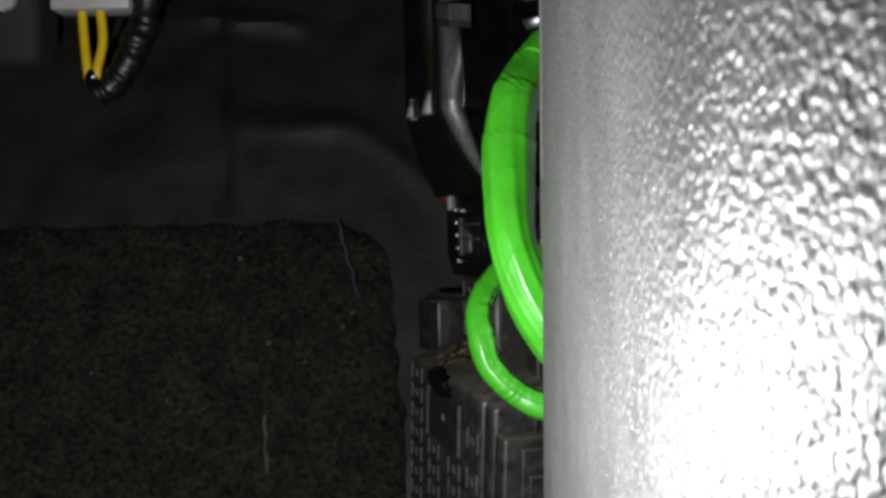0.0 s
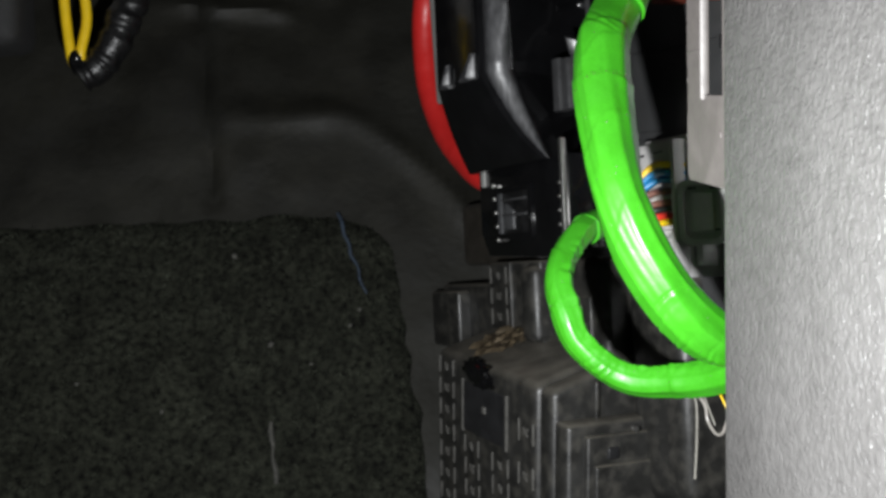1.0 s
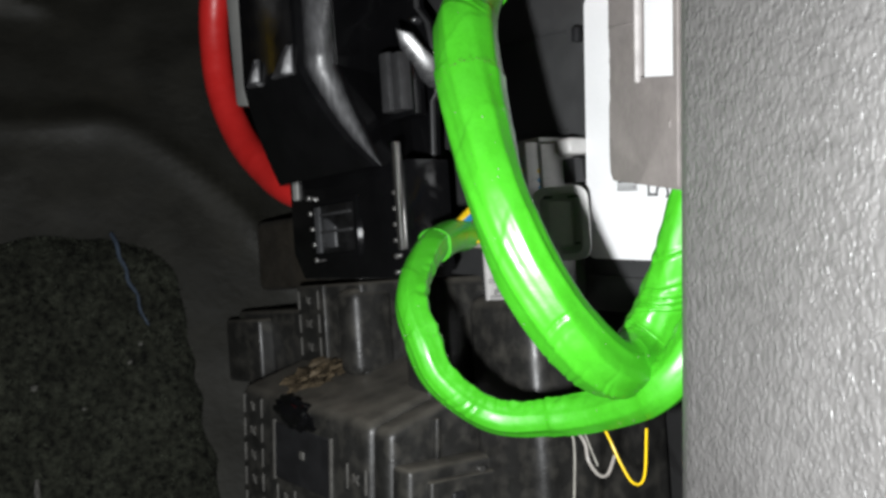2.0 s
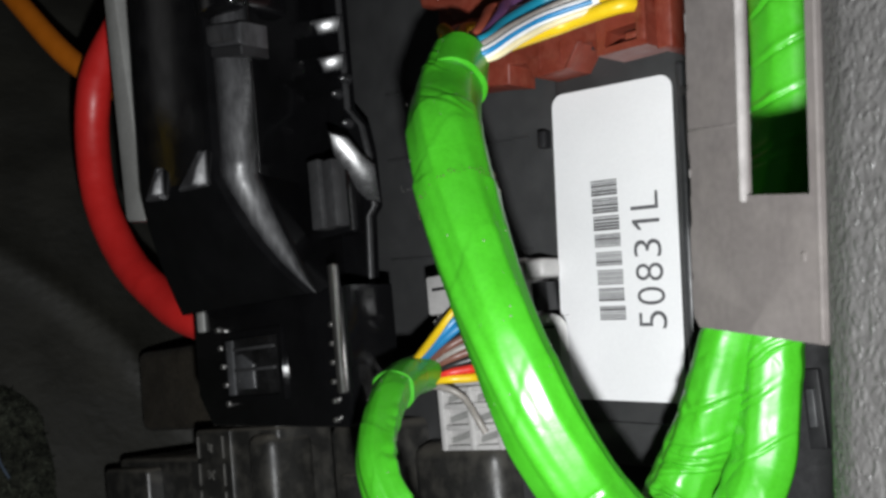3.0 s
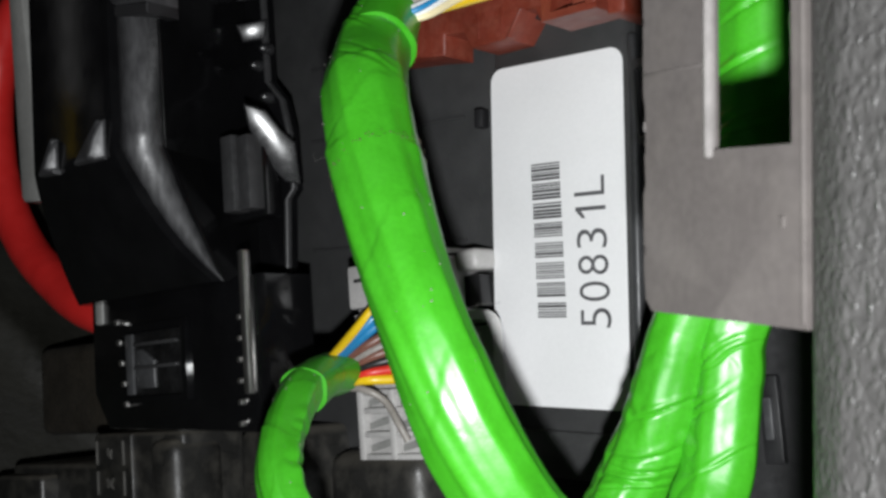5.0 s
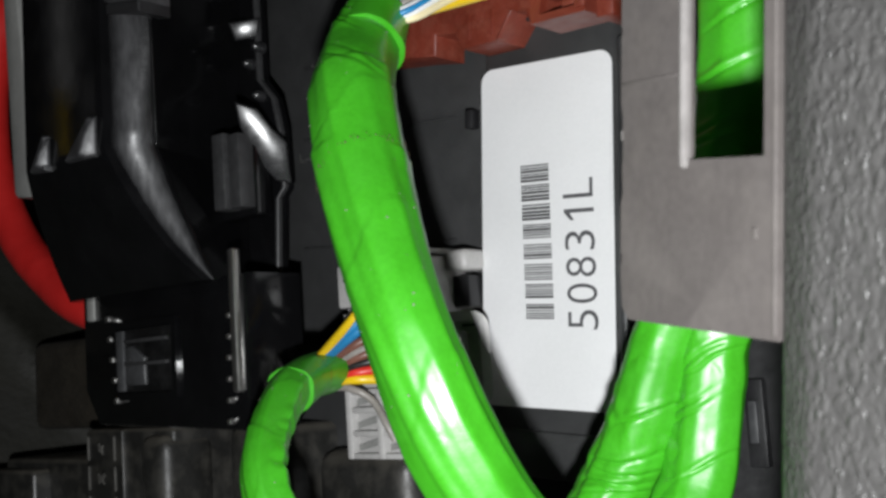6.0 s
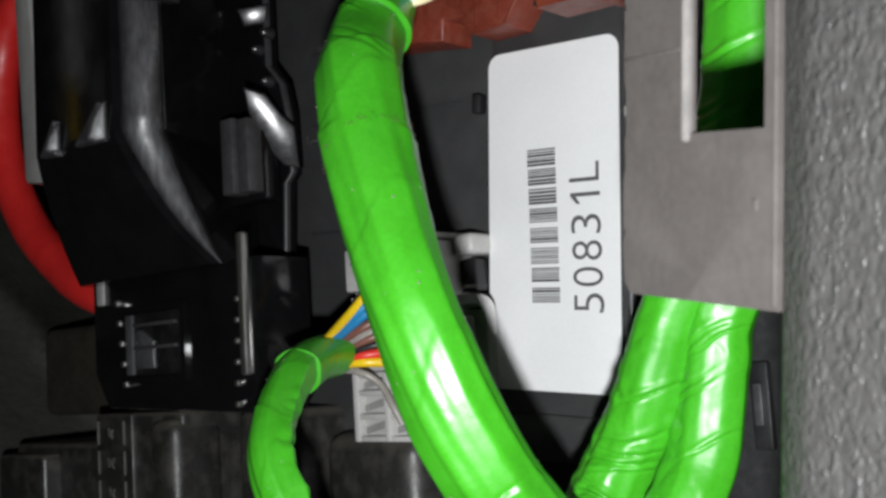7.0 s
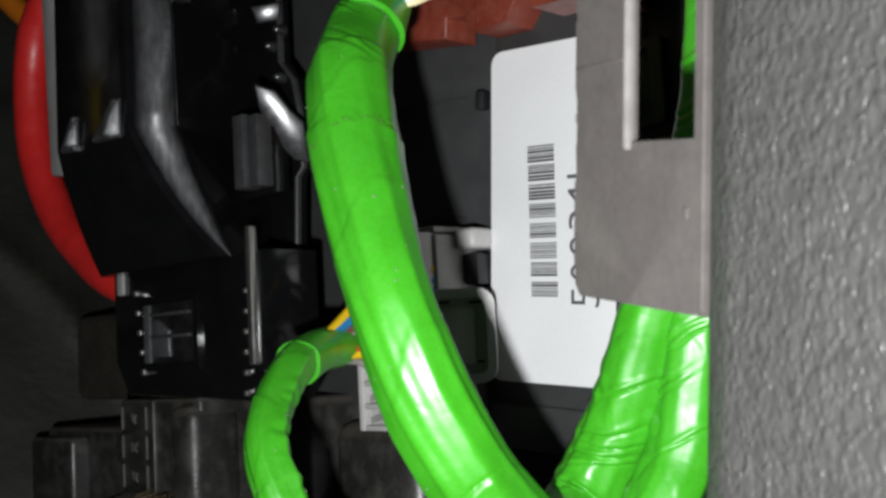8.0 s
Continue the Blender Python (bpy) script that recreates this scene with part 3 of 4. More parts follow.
def tape(wraps, folds, seed, flats, sides=9, loop=None, crimp=0.0):
    """Wound tape: the wires inside press long soft flats into it, lap edges step up, folds slant across it.
    flats: pairs of length and share of flatness; folds: rows of start, end, spacing, depth and slant; loop: middle of the loop, on
    whose inner side the tape crimps."""
    r = random.Random(seed)
    planes = [(2 * math.pi * (j + r.uniform(-0.28, 0.28)) / sides, r.uniform(0.955, 0.99)) for j in range(sides)]
    cuts = []
    for s0, s1, gap, deep, slant in folds:
        s = s0
        while s < s1:
            for j in range(r.choice((1, 2, 2))):
                cuts.append((s + 0.0022 * j * r.uniform(0.7, 1.3), slant + r.uniform(-0.15, 0.15), r.uniform(0.5, 1.0) * deep, r.uniform(-0.7, 0.9)))
            s += gap * r.uniform(0.6, 1.5)

    def shape(s, a, p, o):
        k = 0.0
        for (s0, f0), (s1, f1) in zip(flats, flats[1:]):
            if s0 <= s <= s1:
                k = f0 + (f1 - f0) * (s - s0) / (s1 - s0)
        # wires inside press flats into the tape: a softened, slowly twisting, uneven polygon
        b = a + s * 6 + 0.30 * noise.noise(Vector((0.3, 0.7, s * 16 + seed)))
        total = 0.0
        for turn, depth in planes:
            c = math.cos(b - turn)
            if c > 0.3:
                total += ((depth + 0.012 * noise.noise(Vector((turn, s * 30, seed)))) / c) ** -64
        c = o.dot(PRESSED)
        if c > 0.3:
            total += (0.928 / c) ** -64
        v = 0.0058 * k * (total ** (-1 / 64) - 1.0)
        v += 0.00040 * noise.noise(Vector((math.cos(a) * 1.2, math.sin(a) * 1.2, s * 50 + seed)))
        across, facing = o.dot(ALONG), o.dot(OUT)
        turn = (s / 0.021 + 0.28 * across + 0.1 * noise.noise(o * 1.3 + Vector((0, seed, s * 20)))) % 1.0
        v += 0.00013 * (1 - turn) ** 3 * min(1.0, turn / 0.05)
        v += 0.00022 * k * noise.noise(Vector((math.cos(b) * 3.2, math.sin(b) * 3.2, s * 22 + seed)))
        for i, w in enumerate(wraps):
            d = (s - w - 0.0022 * across * (1 if i % 2 else -0.4) + 0.0004 * noise.noise(o * 2 + Vector((0, 0, w * 900)))) / 0.0006
            if -4 < d < 16:
                v += 0.00045 * max(0.0, 0.45 + noise.noise(o * 1.7 + Vector((w * 300, 0, 0)))) * (1 / (1 + math.exp(-4 * d))) * math.exp(-max(0, d) / 7)
        for s0, slant, deep, middle in cuts:
            d = s - s0 - slant * 0.006 * across - 0.0012 * (1 - facing)
            if abs(d) < 0.003:
                reach = max(0.0, facing + 0.35) * math.exp(-((across - middle) / 0.75) ** 2)
                v += deep * reach * (0.75 * math.exp(-((d - 0.0008) / 0.0006) ** 2) - math.exp(-(d / 0.00030) ** 2))
        if loop is not None:
            inner = max(0.0, o.dot((loop - p).normalized()) - 0.25)
            v += crimp * inner * (abs(noise.noise(Vector((s * 330, seed, across * 2)))) * 2 - 0.4)
        return v + 0.00003 * noise.noise(Vector((math.cos(a) * 4, math.sin(a) * 4, s * 400)))
    return shape


def specks(sleeve, count, seed, first, last):
    """Pale crumbs of dust that cling to the tape between two shares of its faces."""
    r = random.Random(seed)
    faces = sleeve.data.polygons
    bm = bmesh.new()
    for _ in range(count):
        f = faces[int(len(faces) * r.uniform(first, last))]
        size = 0.00005 + 0.00012 * r.random() ** 3
        vs = [bm.verts.new(f.center + f.normal * size * 0.5 + Vector(d) * size * r.uniform(0.6, 1.5)) for d in ((1, 0, 0), (-1, 0.3, 0), (0, 1, 0), (0.2, -1, 0), (0, 0, 1), (0, 0.2, -1))]
        for i, j in ((0, 2), (2, 1), (1, 3), (3, 0)):
            bm.faces.new((vs[i], vs[j], vs[4]))
            bm.faces.new((vs[j], vs[i], vs[5]))
    tagged(part("dust_specks", bm, LINT, sleeve), kind="stuff")


def harness(name, ctrl, radius, shape, label, sides=96, per=56):
    root = thing(name, Matrix.Translation(wall(*ctrl[0])), label, "wiring harness", "green harnesses")
    inv = root.matrix_world.inverted()
    sleeve = part("tape_sleeve", tube([inv @ wall(*p) for p in ctrl], radius, sides, per, shape), GREEN, root)
    specks(sleeve, 150, len(ctrl), 0.0, 0.45)
    return root


def wire(root, ctrl, r, mat, label="", name="wire", parent=None):
    inv = root.matrix_world.inverted()
    return part(name, tube([inv @ wall(*p) for p in ctrl], r, 12, 10), mat, parent or root, label)


winding = tape([0.011, 0.020, 0.034, 0.047], [(0.008, 0.030, 0.007, 0.00022, 0.7), (0.100, 0.130, 0.006, 0.00030, -0.5), (0.1350, 0.1405, 0.0024, 0.00034, 0.5), (0.1478, 0.1480, 0.01, 0.00036, 0.5), (0.172, 0.26, 0.0075, 0.0003, 0.55)], 1, [(0, 0.25), (0.025, 0.35), (0.045, 0.75), (0.09, 1.0), (0.12, 0.7), (0.14, 0.45), (0.3, 0.4)], 8, Vector((-0.004, -0.0245, -0.0725)) + wall(-0.0035, 0.0290, 0.5650) - wall(0.0002, 0.0375, 0.5563), 0.0004)


def wound(s, a, p, o):
    """The winding of the thick harness; its upper end lies hidden under the collar."""
    return winding(s + 0.0128, a, p, o)


big = harness("thick_harness", [
    (0.0002, 0.0375, 0.5563), (0.0032, 0.0444, 0.5485), (0.0083, 0.0512, 0.5404), (0.0136, 0.0552, 0.5290), (0.0190, 0.0577, 0.5174), (0.0252, 0.0595, 0.5040), (0.0284, 0.0565, 0.4915),
    (0.0308, 0.0495, 0.4795), (0.0305, 0.0390, 0.4725), (0.0280, 0.0290, 0.4755), (0.0300, 0.0250, 0.4826), (0.0348, 0.0250, 0.4905),
    (0.0383, 0.0250, 0.4983), (0.0409, 0.0250, 0.5037), (0.0458, 0.0238, 0.5130), (0.0512, 0.0226, 0.5240), (0.0547, 0.0216, 0.5350), (0.0560, 0.0210, 0.5480), (0.0567, 0.0200, 0.5700), (0.0575, 0.0180, 0.6400)],
    [0.0050, 0.0057, 0.0062, 0.0064, 0.0061, 0.0057, 0.0059, 0.0058, 0.0057, 0.0053, 0.0050, 0.0049, 0.0048, 0.0048, 0.0054, 0.0064, 0.0072, 0.0073, 0.0073, 0.0073],
    wound,
    "thick wiring harness wound in bright green tape")
thin = harness("thin_harness", [
    (-0.0300, 0.0255, 0.5015), (-0.0262, 0.0335, 0.5005), (-0.0209, 0.0425, 0.4975), (-0.0135, 0.0530, 0.4878), (-0.0085, 0.0545, 0.4790), (-0.0060, 0.0520, 0.4705),
    (-0.0005, 0.0430, 0.4625), (0.0110, 0.0350, 0.4620), (0.0231, 0.0306, 0.4643), (0.0340, 0.0310, 0.4680), (0.0400, 0.0280, 0.4745), (0.0425, 0.0235, 0.4825),
    (0.0437, 0.0220, 0.4900), (0.0455, 0.0220, 0.4977), (0.0472, 0.0220, 0.5040), (0.0560, 0.0205, 0.5190), (0.0640, 0.0200, 0.5337), (0.0670, 0.0200, 0.5508), (0.0685, 0.0190, 0.600), (0.0690, 0.0180, 0.650)],
    lambda s: 0.0034 + 0.0013 * min(1, max(0, (s - 0.22) / 0.22)), tape([0.006, 0.030, 0.045, 0.080], [(0.058, 0.062, 0.004, 0.0002, 0.2), (0.1275, 0.1278, 0.01, 0.00034, 0.7), (0.1380, 0.1383, 0.01, 0.00034, 0.7), (0.1440, 0.1443, 0.01, 0.00034, 0.7), (0.160, 0.30, 0.0075, 0.0003, 0.65)], 5, [(0, 0.2), (0.04, 0.4), (0.1, 0.5), (0.3, 0.4)], 7, Vector((0.0046, -0.043, -0.0195)), 0.00045),
    "thin looped wiring harness wound in bright green tape")
inv = big.matrix_world.inverted()
nick = bmesh.new()
bmesh.ops.create_icosphere(nick, subdivisions=2, radius=1.0)
for v in nick.verts:
    v.co = Vector((v.co.x * 0.00022, v.co.y * 0.0003, v.co.z * 0.0006)) * (1 + 0.4 * noise.noise(v.co * 3))
part("nick", nick, LEAF, big, "dark nick in the tape", inv @ Matrix.Translation(wall(0.0232, 0.0629, 0.5168)))
part("frayed_end", tube([inv @ wall(*q) for q in ((0.0215, 0.0560, 0.5172), (0.0226, 0.0548, 0.5172), (0.0231, 0.0543, 0.5175))], lambda s: 0.00035 - 0.00022 * s, 8, 6), GREEN, big)
part("tape_collar", tube([inv @ wall(*p) for p in ((0.0004, 0.0366, 0.5574), (0.0014, 0.0392, 0.5542), (0.0027, 0.0420, 0.5508))], lambda s: 0.0050 + 0.0009 * s, 48, 24, tape([0.012], [], 9, [(0, 0.2), (0.1, 0.2)])), GREEN, big)
# a few stray fibres that cling to the tape's edge
r = random.Random(12)
for u, n, z in ((-0.0025, 0.0472, 0.5478), (-0.0014, 0.0480, 0.5452), (0.0035, 0.0560, 0.5318), (0.0300, 0.0545, 0.5085)):
    end = [(u - r.uniform(0.0003, 0.0012), n + r.uniform(0.0004, 0.0014), z + r.uniform(-0.0008, 0.0012)) for _ in range(2)]
    part("stray_fibre", tube([inv @ wall(*q) for q in ((u + 0.001, n - 0.002, z), (u, n, z), end[0], end[1])], 0.000028, 5, 5), CRUMB, big)
# a dusty line of old glue along one lap
r = random.Random(6)
sleeve = next(o for o in big.children if o.name.startswith("tape_sleeve"))
glue = bmesh.new()
for _ in range(130):
    f = sleeve.data.polygons[96 * (170 + r.randint(0, 3)) + r.randint(0, 95)]
    size = r.uniform(0.00004, 0.00012)
    p = f.center + Vector((0, 0, 0.0012 * f.normal.dot(ALONG) + r.gauss(0, 0.0002)))
    vs = [glue.verts.new(p + f.normal * size * 0.4 + Vector(d) * size * r.uniform(0.5, 1.6)) for d in ((1, 0, 0), (-1, 0.4, 0), (0, 1, 0.3), (0.2, -1, 0), (0, 0, 1), (0, 0.2, -1))]
    for i, j in ((0, 2), (2, 1), (1, 3), (3, 0)):
        glue.faces.new((vs[i], vs[j], vs[4]))
        glue.faces.new((vs[j], vs[i], vs[5]))
tagged(part("glue_line", glue, LEAF, big, "dusty line of old glue"), kind="stuff")
inv = thin.matrix_world.inverted()
part("tape_collar", tube([inv @ wall(*p) for p in ((-0.0312, 0.0226, 0.5019), (-0.0278, 0.0305, 0.5010), (-0.0235, 0.0385, 0.4990))], lambda s: 0.0039 + 0.0002 * s, 48, 24, tape([0.009], [], 3, [(0, 0.2), (0.1, 0.2)])), GREEN, thin)

for mat, size, route in (
        (WHITE, 0.00115, ((0.0025, 0.0375, 0.5560), (0.0062, 0.0352, 0.5572), (0.0080, 0.0300, 0.5605), (0.0102, 0.0240, 0.5636), (0.0172, 0.0190, 0.5654))),
        (CREAM, 0.0006, ((0.0030, 0.0370, 0.5556), (0.0066, 0.0345, 0.5560), (0.0086, 0.0292, 0.5592), (0.0112, 0.0234, 0.5622), (0.0178, 0.0184, 0.5640))),
        (GREYWIRE, 0.0008, ((0.0020, 0.0370, 0.5570), (0.0052, 0.0342, 0.5592), (0.0068, 0.0292, 0.5622), (0.0090, 0.0232, 0.5652), (0.0158, 0.0180, 0.5676))),
        (YELLOW, 0.0015, ((0.0022, 0.0345, 0.5575), (0.0060, 0.0280, 0.5598), (0.0098, 0.0212, 0.5622), (0.0150, 0.0190, 0.5631), (0.0225, 0.0175, 0.5634))),
        (YELLOW, 0.0015, ((0.0020, 0.0335, 0.5585), (0.0070, 0.0260, 0.5618), (0.0116, 0.0200, 0.5642), (0.0160, 0.0175, 0.5652), (0.0225, 0.0165, 0.5660))),
        (TEAL, 0.0014, ((0.0015, 0.0355, 0.5590), (0.0044, 0.0332, 0.5600), (0.0040, 0.0280, 0.5635), (0.0056, 0.0205, 0.5678), (0.0110, 0.0160, 0.5705))),
        (BLUE, 0.0012, ((0.0012, 0.0350, 0.5590), (0.0040, 0.0318, 0.5600), (0.0052, 0.0268, 0.5632), (0.0076, 0.0200, 0.5664), (0.0120, 0.0160, 0.5690))),
        (RUSTY, 0.0013, ((0.0000, 0.0350, 0.5592), (0.0010, 0.0325, 0.5618), (-0.0008, 0.0278, 0.5655), (-0.0036, 0.0222, 0.5694))),
        (PURPLE, 0.0012, ((0.0008, 0.0345, 0.5592), (0.0022, 0.0310, 0.5620), (0.0016, 0.0262, 0.5662), (-0.0006, 0.0210, 0.5700))),
        (YELLOW, 0.0010, ((-0.0018, 0.0345, 0.5592), (-0.0040, 0.0318, 0.5625), (-0.0068, 0.0280, 0.5648), (-0.0110, 0.0220, 0.5680))),
        (YELLOW, 0.0011, ((-0.0035, 0.0335, 0.5590), (-0.0090, 0.0290, 0.5650), (-0.0138, 0.0258, 0.5680), (-0.0172, 0.0215, 0.5666), (-0.0185, 0.0170, 0.5690))),
        (GREYWIRE, 0.0008, ((-0.0030, 0.0340, 0.5588), (-0.0075, 0.0300, 0.5640), (-0.0112, 0.0262, 0.5662), (-0.0140, 0.0210, 0.5690))),
        (BLACKWIRE, 0.0010, ((-0.0030, 0.0330, 0.5590), (-0.0080, 0.0270, 0.5640), (-0.0120, 0.0200, 0.5690))),
        (WHITE, 0.0006, ((-0.0038, 0.0330, 0.5585), (-0.0125, 0.0275, 0.5620), (-0.0180, 0.0245, 0.5630), (-0.0190, 0.0215, 0.5660), (-0.0170, 0.0170, 0.5690)))):
    last = route[-1]
    w = wire(big, route + ((last[0] + 0.001, last[1] - 0.006, last[2] + 0.001),), size, mat)
    if size == 0.00115:
        wire(big, [tuple(c + d for c, d in zip(p, (0.0006, 0.00085, -0.0003))) for p in route], 0.0005, BLUE, "blue stripe", "stripe", w)
for k, (mat, z, lead) in enumerate(((YELLOW, 0.5152, 0.0012), (BLUE, 0.5130, 0.0014), (BLUE, 0.5112, 0.0004), (BROWNWIRE, 0.5082, 0.0010), (GREYWIRE, 0.5066, 0.0), (BROWNWIRE, 0.5052, 0.0004), (BLACKWIRE, 0.5035, 0.0), (REDWIRE, 0.5016, 0.0012), (YELLOW, 0.4998, 0.0012))):
    a = math.pi * (0.5 - k / 8)
    start = (-0.0275 + 0.0007 * math.cos(a), 0.0305, 0.5008 + 0.0014 * math.sin(a))
    wire(thin, [start, (-0.0285, 0.0208, 0.5 * (start[2] + z) + 0.0004), (-0.0245, 0.0150 + lead, z), (-0.0200, 0.0132 + lead, z + 0.0002), (-0.0182, 0.0100, z)], 0.00092, mat)
wire(thin, [(-0.0292, 0.0270, 0.4990), (-0.0300, 0.0190, 0.4985), (-0.0275, 0.0156, 0.4960), (-0.0245, 0.0152, 0.4915), (-0.0235, 0.0142, 0.4885)], 0.0007, GREYWIRE, "thin grey wire")

inv = thin.matrix_world.inverted() @ WALL
part("clip", box(0.0630, 0.0700, -0.0330, -0.0250, 0.5335, 0.5425, 0.0022, 3), LIGHT, thin, "white plastic clip", inv)
part("clip_arm", box(0.0640, 0.0700, -0.0310, -0.0260, 0.5425, 0.5500, 0.0015, 3), GREY, thin, "", inv)

# ---- the black relay unit ----
relay = thing("relay_unit", WALL @ pose(-0.075, 0, 0.493), "glossy black plastic relay unit with a bulging cover", "relay unit")


def ub(u0, u1, n0, n1, z0, z1, bevel=0.0, steps=2):
    return box(u0 + 0.075, u1 + 0.075, -n1, -n0, z0 - 0.493, z1 - 0.493, bevel, steps)


def section(pts, z):
    return [(u + 0.075, -n, z - 0.493) for u, n in pts]


part("base", slab([(x + 0.075, z - 0.493) for x, z in ((-0.1035, 0.5215), (-0.1035, 0.5010), (-0.0985, 0.4935), (-0.0490, 0.4918), (-0.0465, 0.4945), (-0.0465, 0.5215))], -0.0290, -0.0150, 0.0009), BLACK, relay)
part("base_stem", ub(-0.1000, -0.0700, -0.044, 0.0155, 0.4950, 0.5205, 0.0010), BLACK, relay)


def cover_edges(z):
    """Front corner, sharp shoulder edge and lower side of the cover at a height; it narrows below and leans out above."""
    t = max(0.0, (0.547 - z) / 0.0265)
    lean = 0.19 * max(0.0, z - 0.547)
    front = 0.0462 - 0.0085 * t - 0.0040 * t * t
    return t, lean, front, (-0.0655 + 0.0065 * t + 0.0060 * t ** 3, front), (-0.0598 + 0.0080 * t + 0.8 * lean, 0.0380 - 0.0050 * t - 0.0012 * t * t + 0.6 * lean)


def cover_section(z):
    t, lean, front, a, b = cover_edges(z)
    left = -0.0965 - 0.0060 * t
    pts = [(left, -0.044), (left, front - 0.0030), (left + 0.0006, front - 0.0010), (left + 0.0020, front), (a[0] - 0.002, front + 0.0002), (a[0], front - 0.0003), (a[0] + 0.0012, front - 0.0012)]
    return section(pts + [b, (b[0] - 0.0012, b[1] - 0.0030), (b[0] - 0.0060, b[1] - 0.0140), (min(b[0] - 0.0090, -0.0660), 0.0112), (-0.0760, -0.006)], z)


LEVELS = (0.640, 0.600, 0.575, 0.560, 0.555, 0.552, 0.550, 0.5490, 0.5480, 0.5470, 0.5460, 0.5450, 0.5430, 0.5395, 0.536, 0.532, 0.528, 0.524, 0.5205)
cover = part("cover", loft([cover_section(z) for z in LEVELS]), BLACK, relay, "bulging glossy cover", None, 16)


ACROSS = (0.03, 0.10, 0.2, 0.32, 0.45, 0.58, 0.7, 0.82, 0.92, 0.985)


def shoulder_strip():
    """A low rounded strip along the shoulder, highest at the knee; it also returns each point's grey: rubbing plus a
    painted highlight.
    """
    rings, wear_sheen = [], []
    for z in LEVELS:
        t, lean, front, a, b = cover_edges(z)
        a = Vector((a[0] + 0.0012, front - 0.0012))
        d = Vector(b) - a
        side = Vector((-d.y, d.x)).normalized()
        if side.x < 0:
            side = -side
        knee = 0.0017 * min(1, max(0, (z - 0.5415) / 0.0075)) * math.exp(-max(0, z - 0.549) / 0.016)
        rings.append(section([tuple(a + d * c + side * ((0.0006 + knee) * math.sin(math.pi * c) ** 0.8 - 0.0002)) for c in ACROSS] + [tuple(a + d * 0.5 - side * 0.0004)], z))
        # greyest at the knee and mid-strip, where the highlight is painted in
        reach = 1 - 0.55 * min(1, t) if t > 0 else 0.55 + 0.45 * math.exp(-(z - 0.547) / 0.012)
        wear_sheen += [reach * math.sin(math.pi * min(1, c * 1.02)) ** 1.1 for c in ACROSS] + [0.0]
    return loft(rings), wear_sheen


strip, wear_sheen = shoulder_strip()
shoulder = part("shoulder", strip, RUBBED_LIT, cover, "scuffed dull shoulder with a highlight painted into its grey", None, 60)
rub = shoulder.data.attributes.new("wear_sheen", "FLOAT", "POINT")
for k, w in enumerate(wear_sheen):
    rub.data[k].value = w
part("ridge", tube([section([cover_edges(z)[4]], z)[0] for z in LEVELS], 0.00035, 10, 3), BLACK, cover, "sharp bright ridge")
lit = Vector((0.725, -0.613, -0.325)).to_track_quat("-Y", "Z")
for u0, u1, top in ((-0.0910, -0.0846, 0.0600), (-0.0775, -0.0675, 0.0605)):
    part("bump", slab([(u0 + 0.075, 0.0530), (u1 + 0.0740, top), (u1 + 0.075, top - 0.0005), (u1 + 0.075, 0.0525)], -0.0478, -0.042, 0.0009), SCUFF, relay)
# paler plates, turned towards the torch, stand in for the bumps' lit faces
for u, z, w, h in ((-0.0848, 0.5490, 0.0016, 0.0030), (-0.0678, 0.5492, 0.0019, 0.0040)):
    part("bump_tip", slab([(-w, -h * 0.8), (-w * 0.2, -h), (w, -h * 0.9), (w, h), (w * 0.4, h * 0.9), (-w * 0.4, h * 0.2)], -0.0004, 0.0020, 0.0007, 4), BUMPLIT, relay, "", Matrix.LocRotScale(Vector((u + 0.075, -0.0480, z - 0.493)), Vector((0.82, -0.54, -0.18)).to_track_quat("-Y", "Z"), None))
part("upper_cap", ub(-0.0690, -0.0545, 0.030, 0.0465, 0.5815, 0.640, 0.0020, 3), BLACK, relay, "stepped glossy cap")
part("cap_lip", slab([(0.0090, 0.0825), (0.0215, 0.0800), (0.0215, 0.0850), (0.0090, 0.0880)], -0.0455, -0.038, 0.0012, 3), SCUFF, relay)
part("cap_gap", slab([(0.0100, 0.0800), (0.0215, 0.0778), (0.0215, 0.0800), (0.0100, 0.0824)], -0.0450, -0.038, 0.0003, 1), MATT, relay)
# glossy plates added for the bright glints, turned to mirror the torch
for u, z, w in ((-0.0612, 0.5750, 0.0034), (-0.0618, 0.5842, 0.0038)):
    part("glint_plate", slab([(-w, 0.0014), (w, 0.0024), (w * 0.8, -0.0018), (-w * 0.6, -0.0024)], -0.0006, 0.0030, 0.0005, 2), GLOSS, relay, "", Matrix.LocRotScale(Vector((u + 0.075, -0.0140, z - 0.493)), lit, None))
# one more added plate, for the glint on the cap
part("cap_glint", slab([(-0.0026, 0.0006), (0.0026, 0.0012), (0.0024, -0.0010), (-0.0020, -0.0014)], -0.0006, 0.0030, 0.0005, 2), GLOSS, relay, "", Matrix.LocRotScale(Vector((-0.0567 + 0.075, -0.0430, 0.5778 - 0.493)), lit, None))
for k in range(2):
    part("fin", ub(-0.0596 + 0.0042 * k, -0.0560 + 0.0042 * k, 0.0205, 0.0252 - 0.0006 * k, 0.5350, 0.5505 - 0.0006 * k, 0.0004), FIN, relay)
part("fin_base", ub(-0.0640, -0.0515, 0.0165, 0.0212, 0.5335, 0.5515, 0.0008), BLACK, relay)
part("metal_strip", ub(-0.0494, -0.0476, 0.0285, 0.0305, 0.4990, 0.5262, 0.0005), STEEL, relay, "bright steel strip")
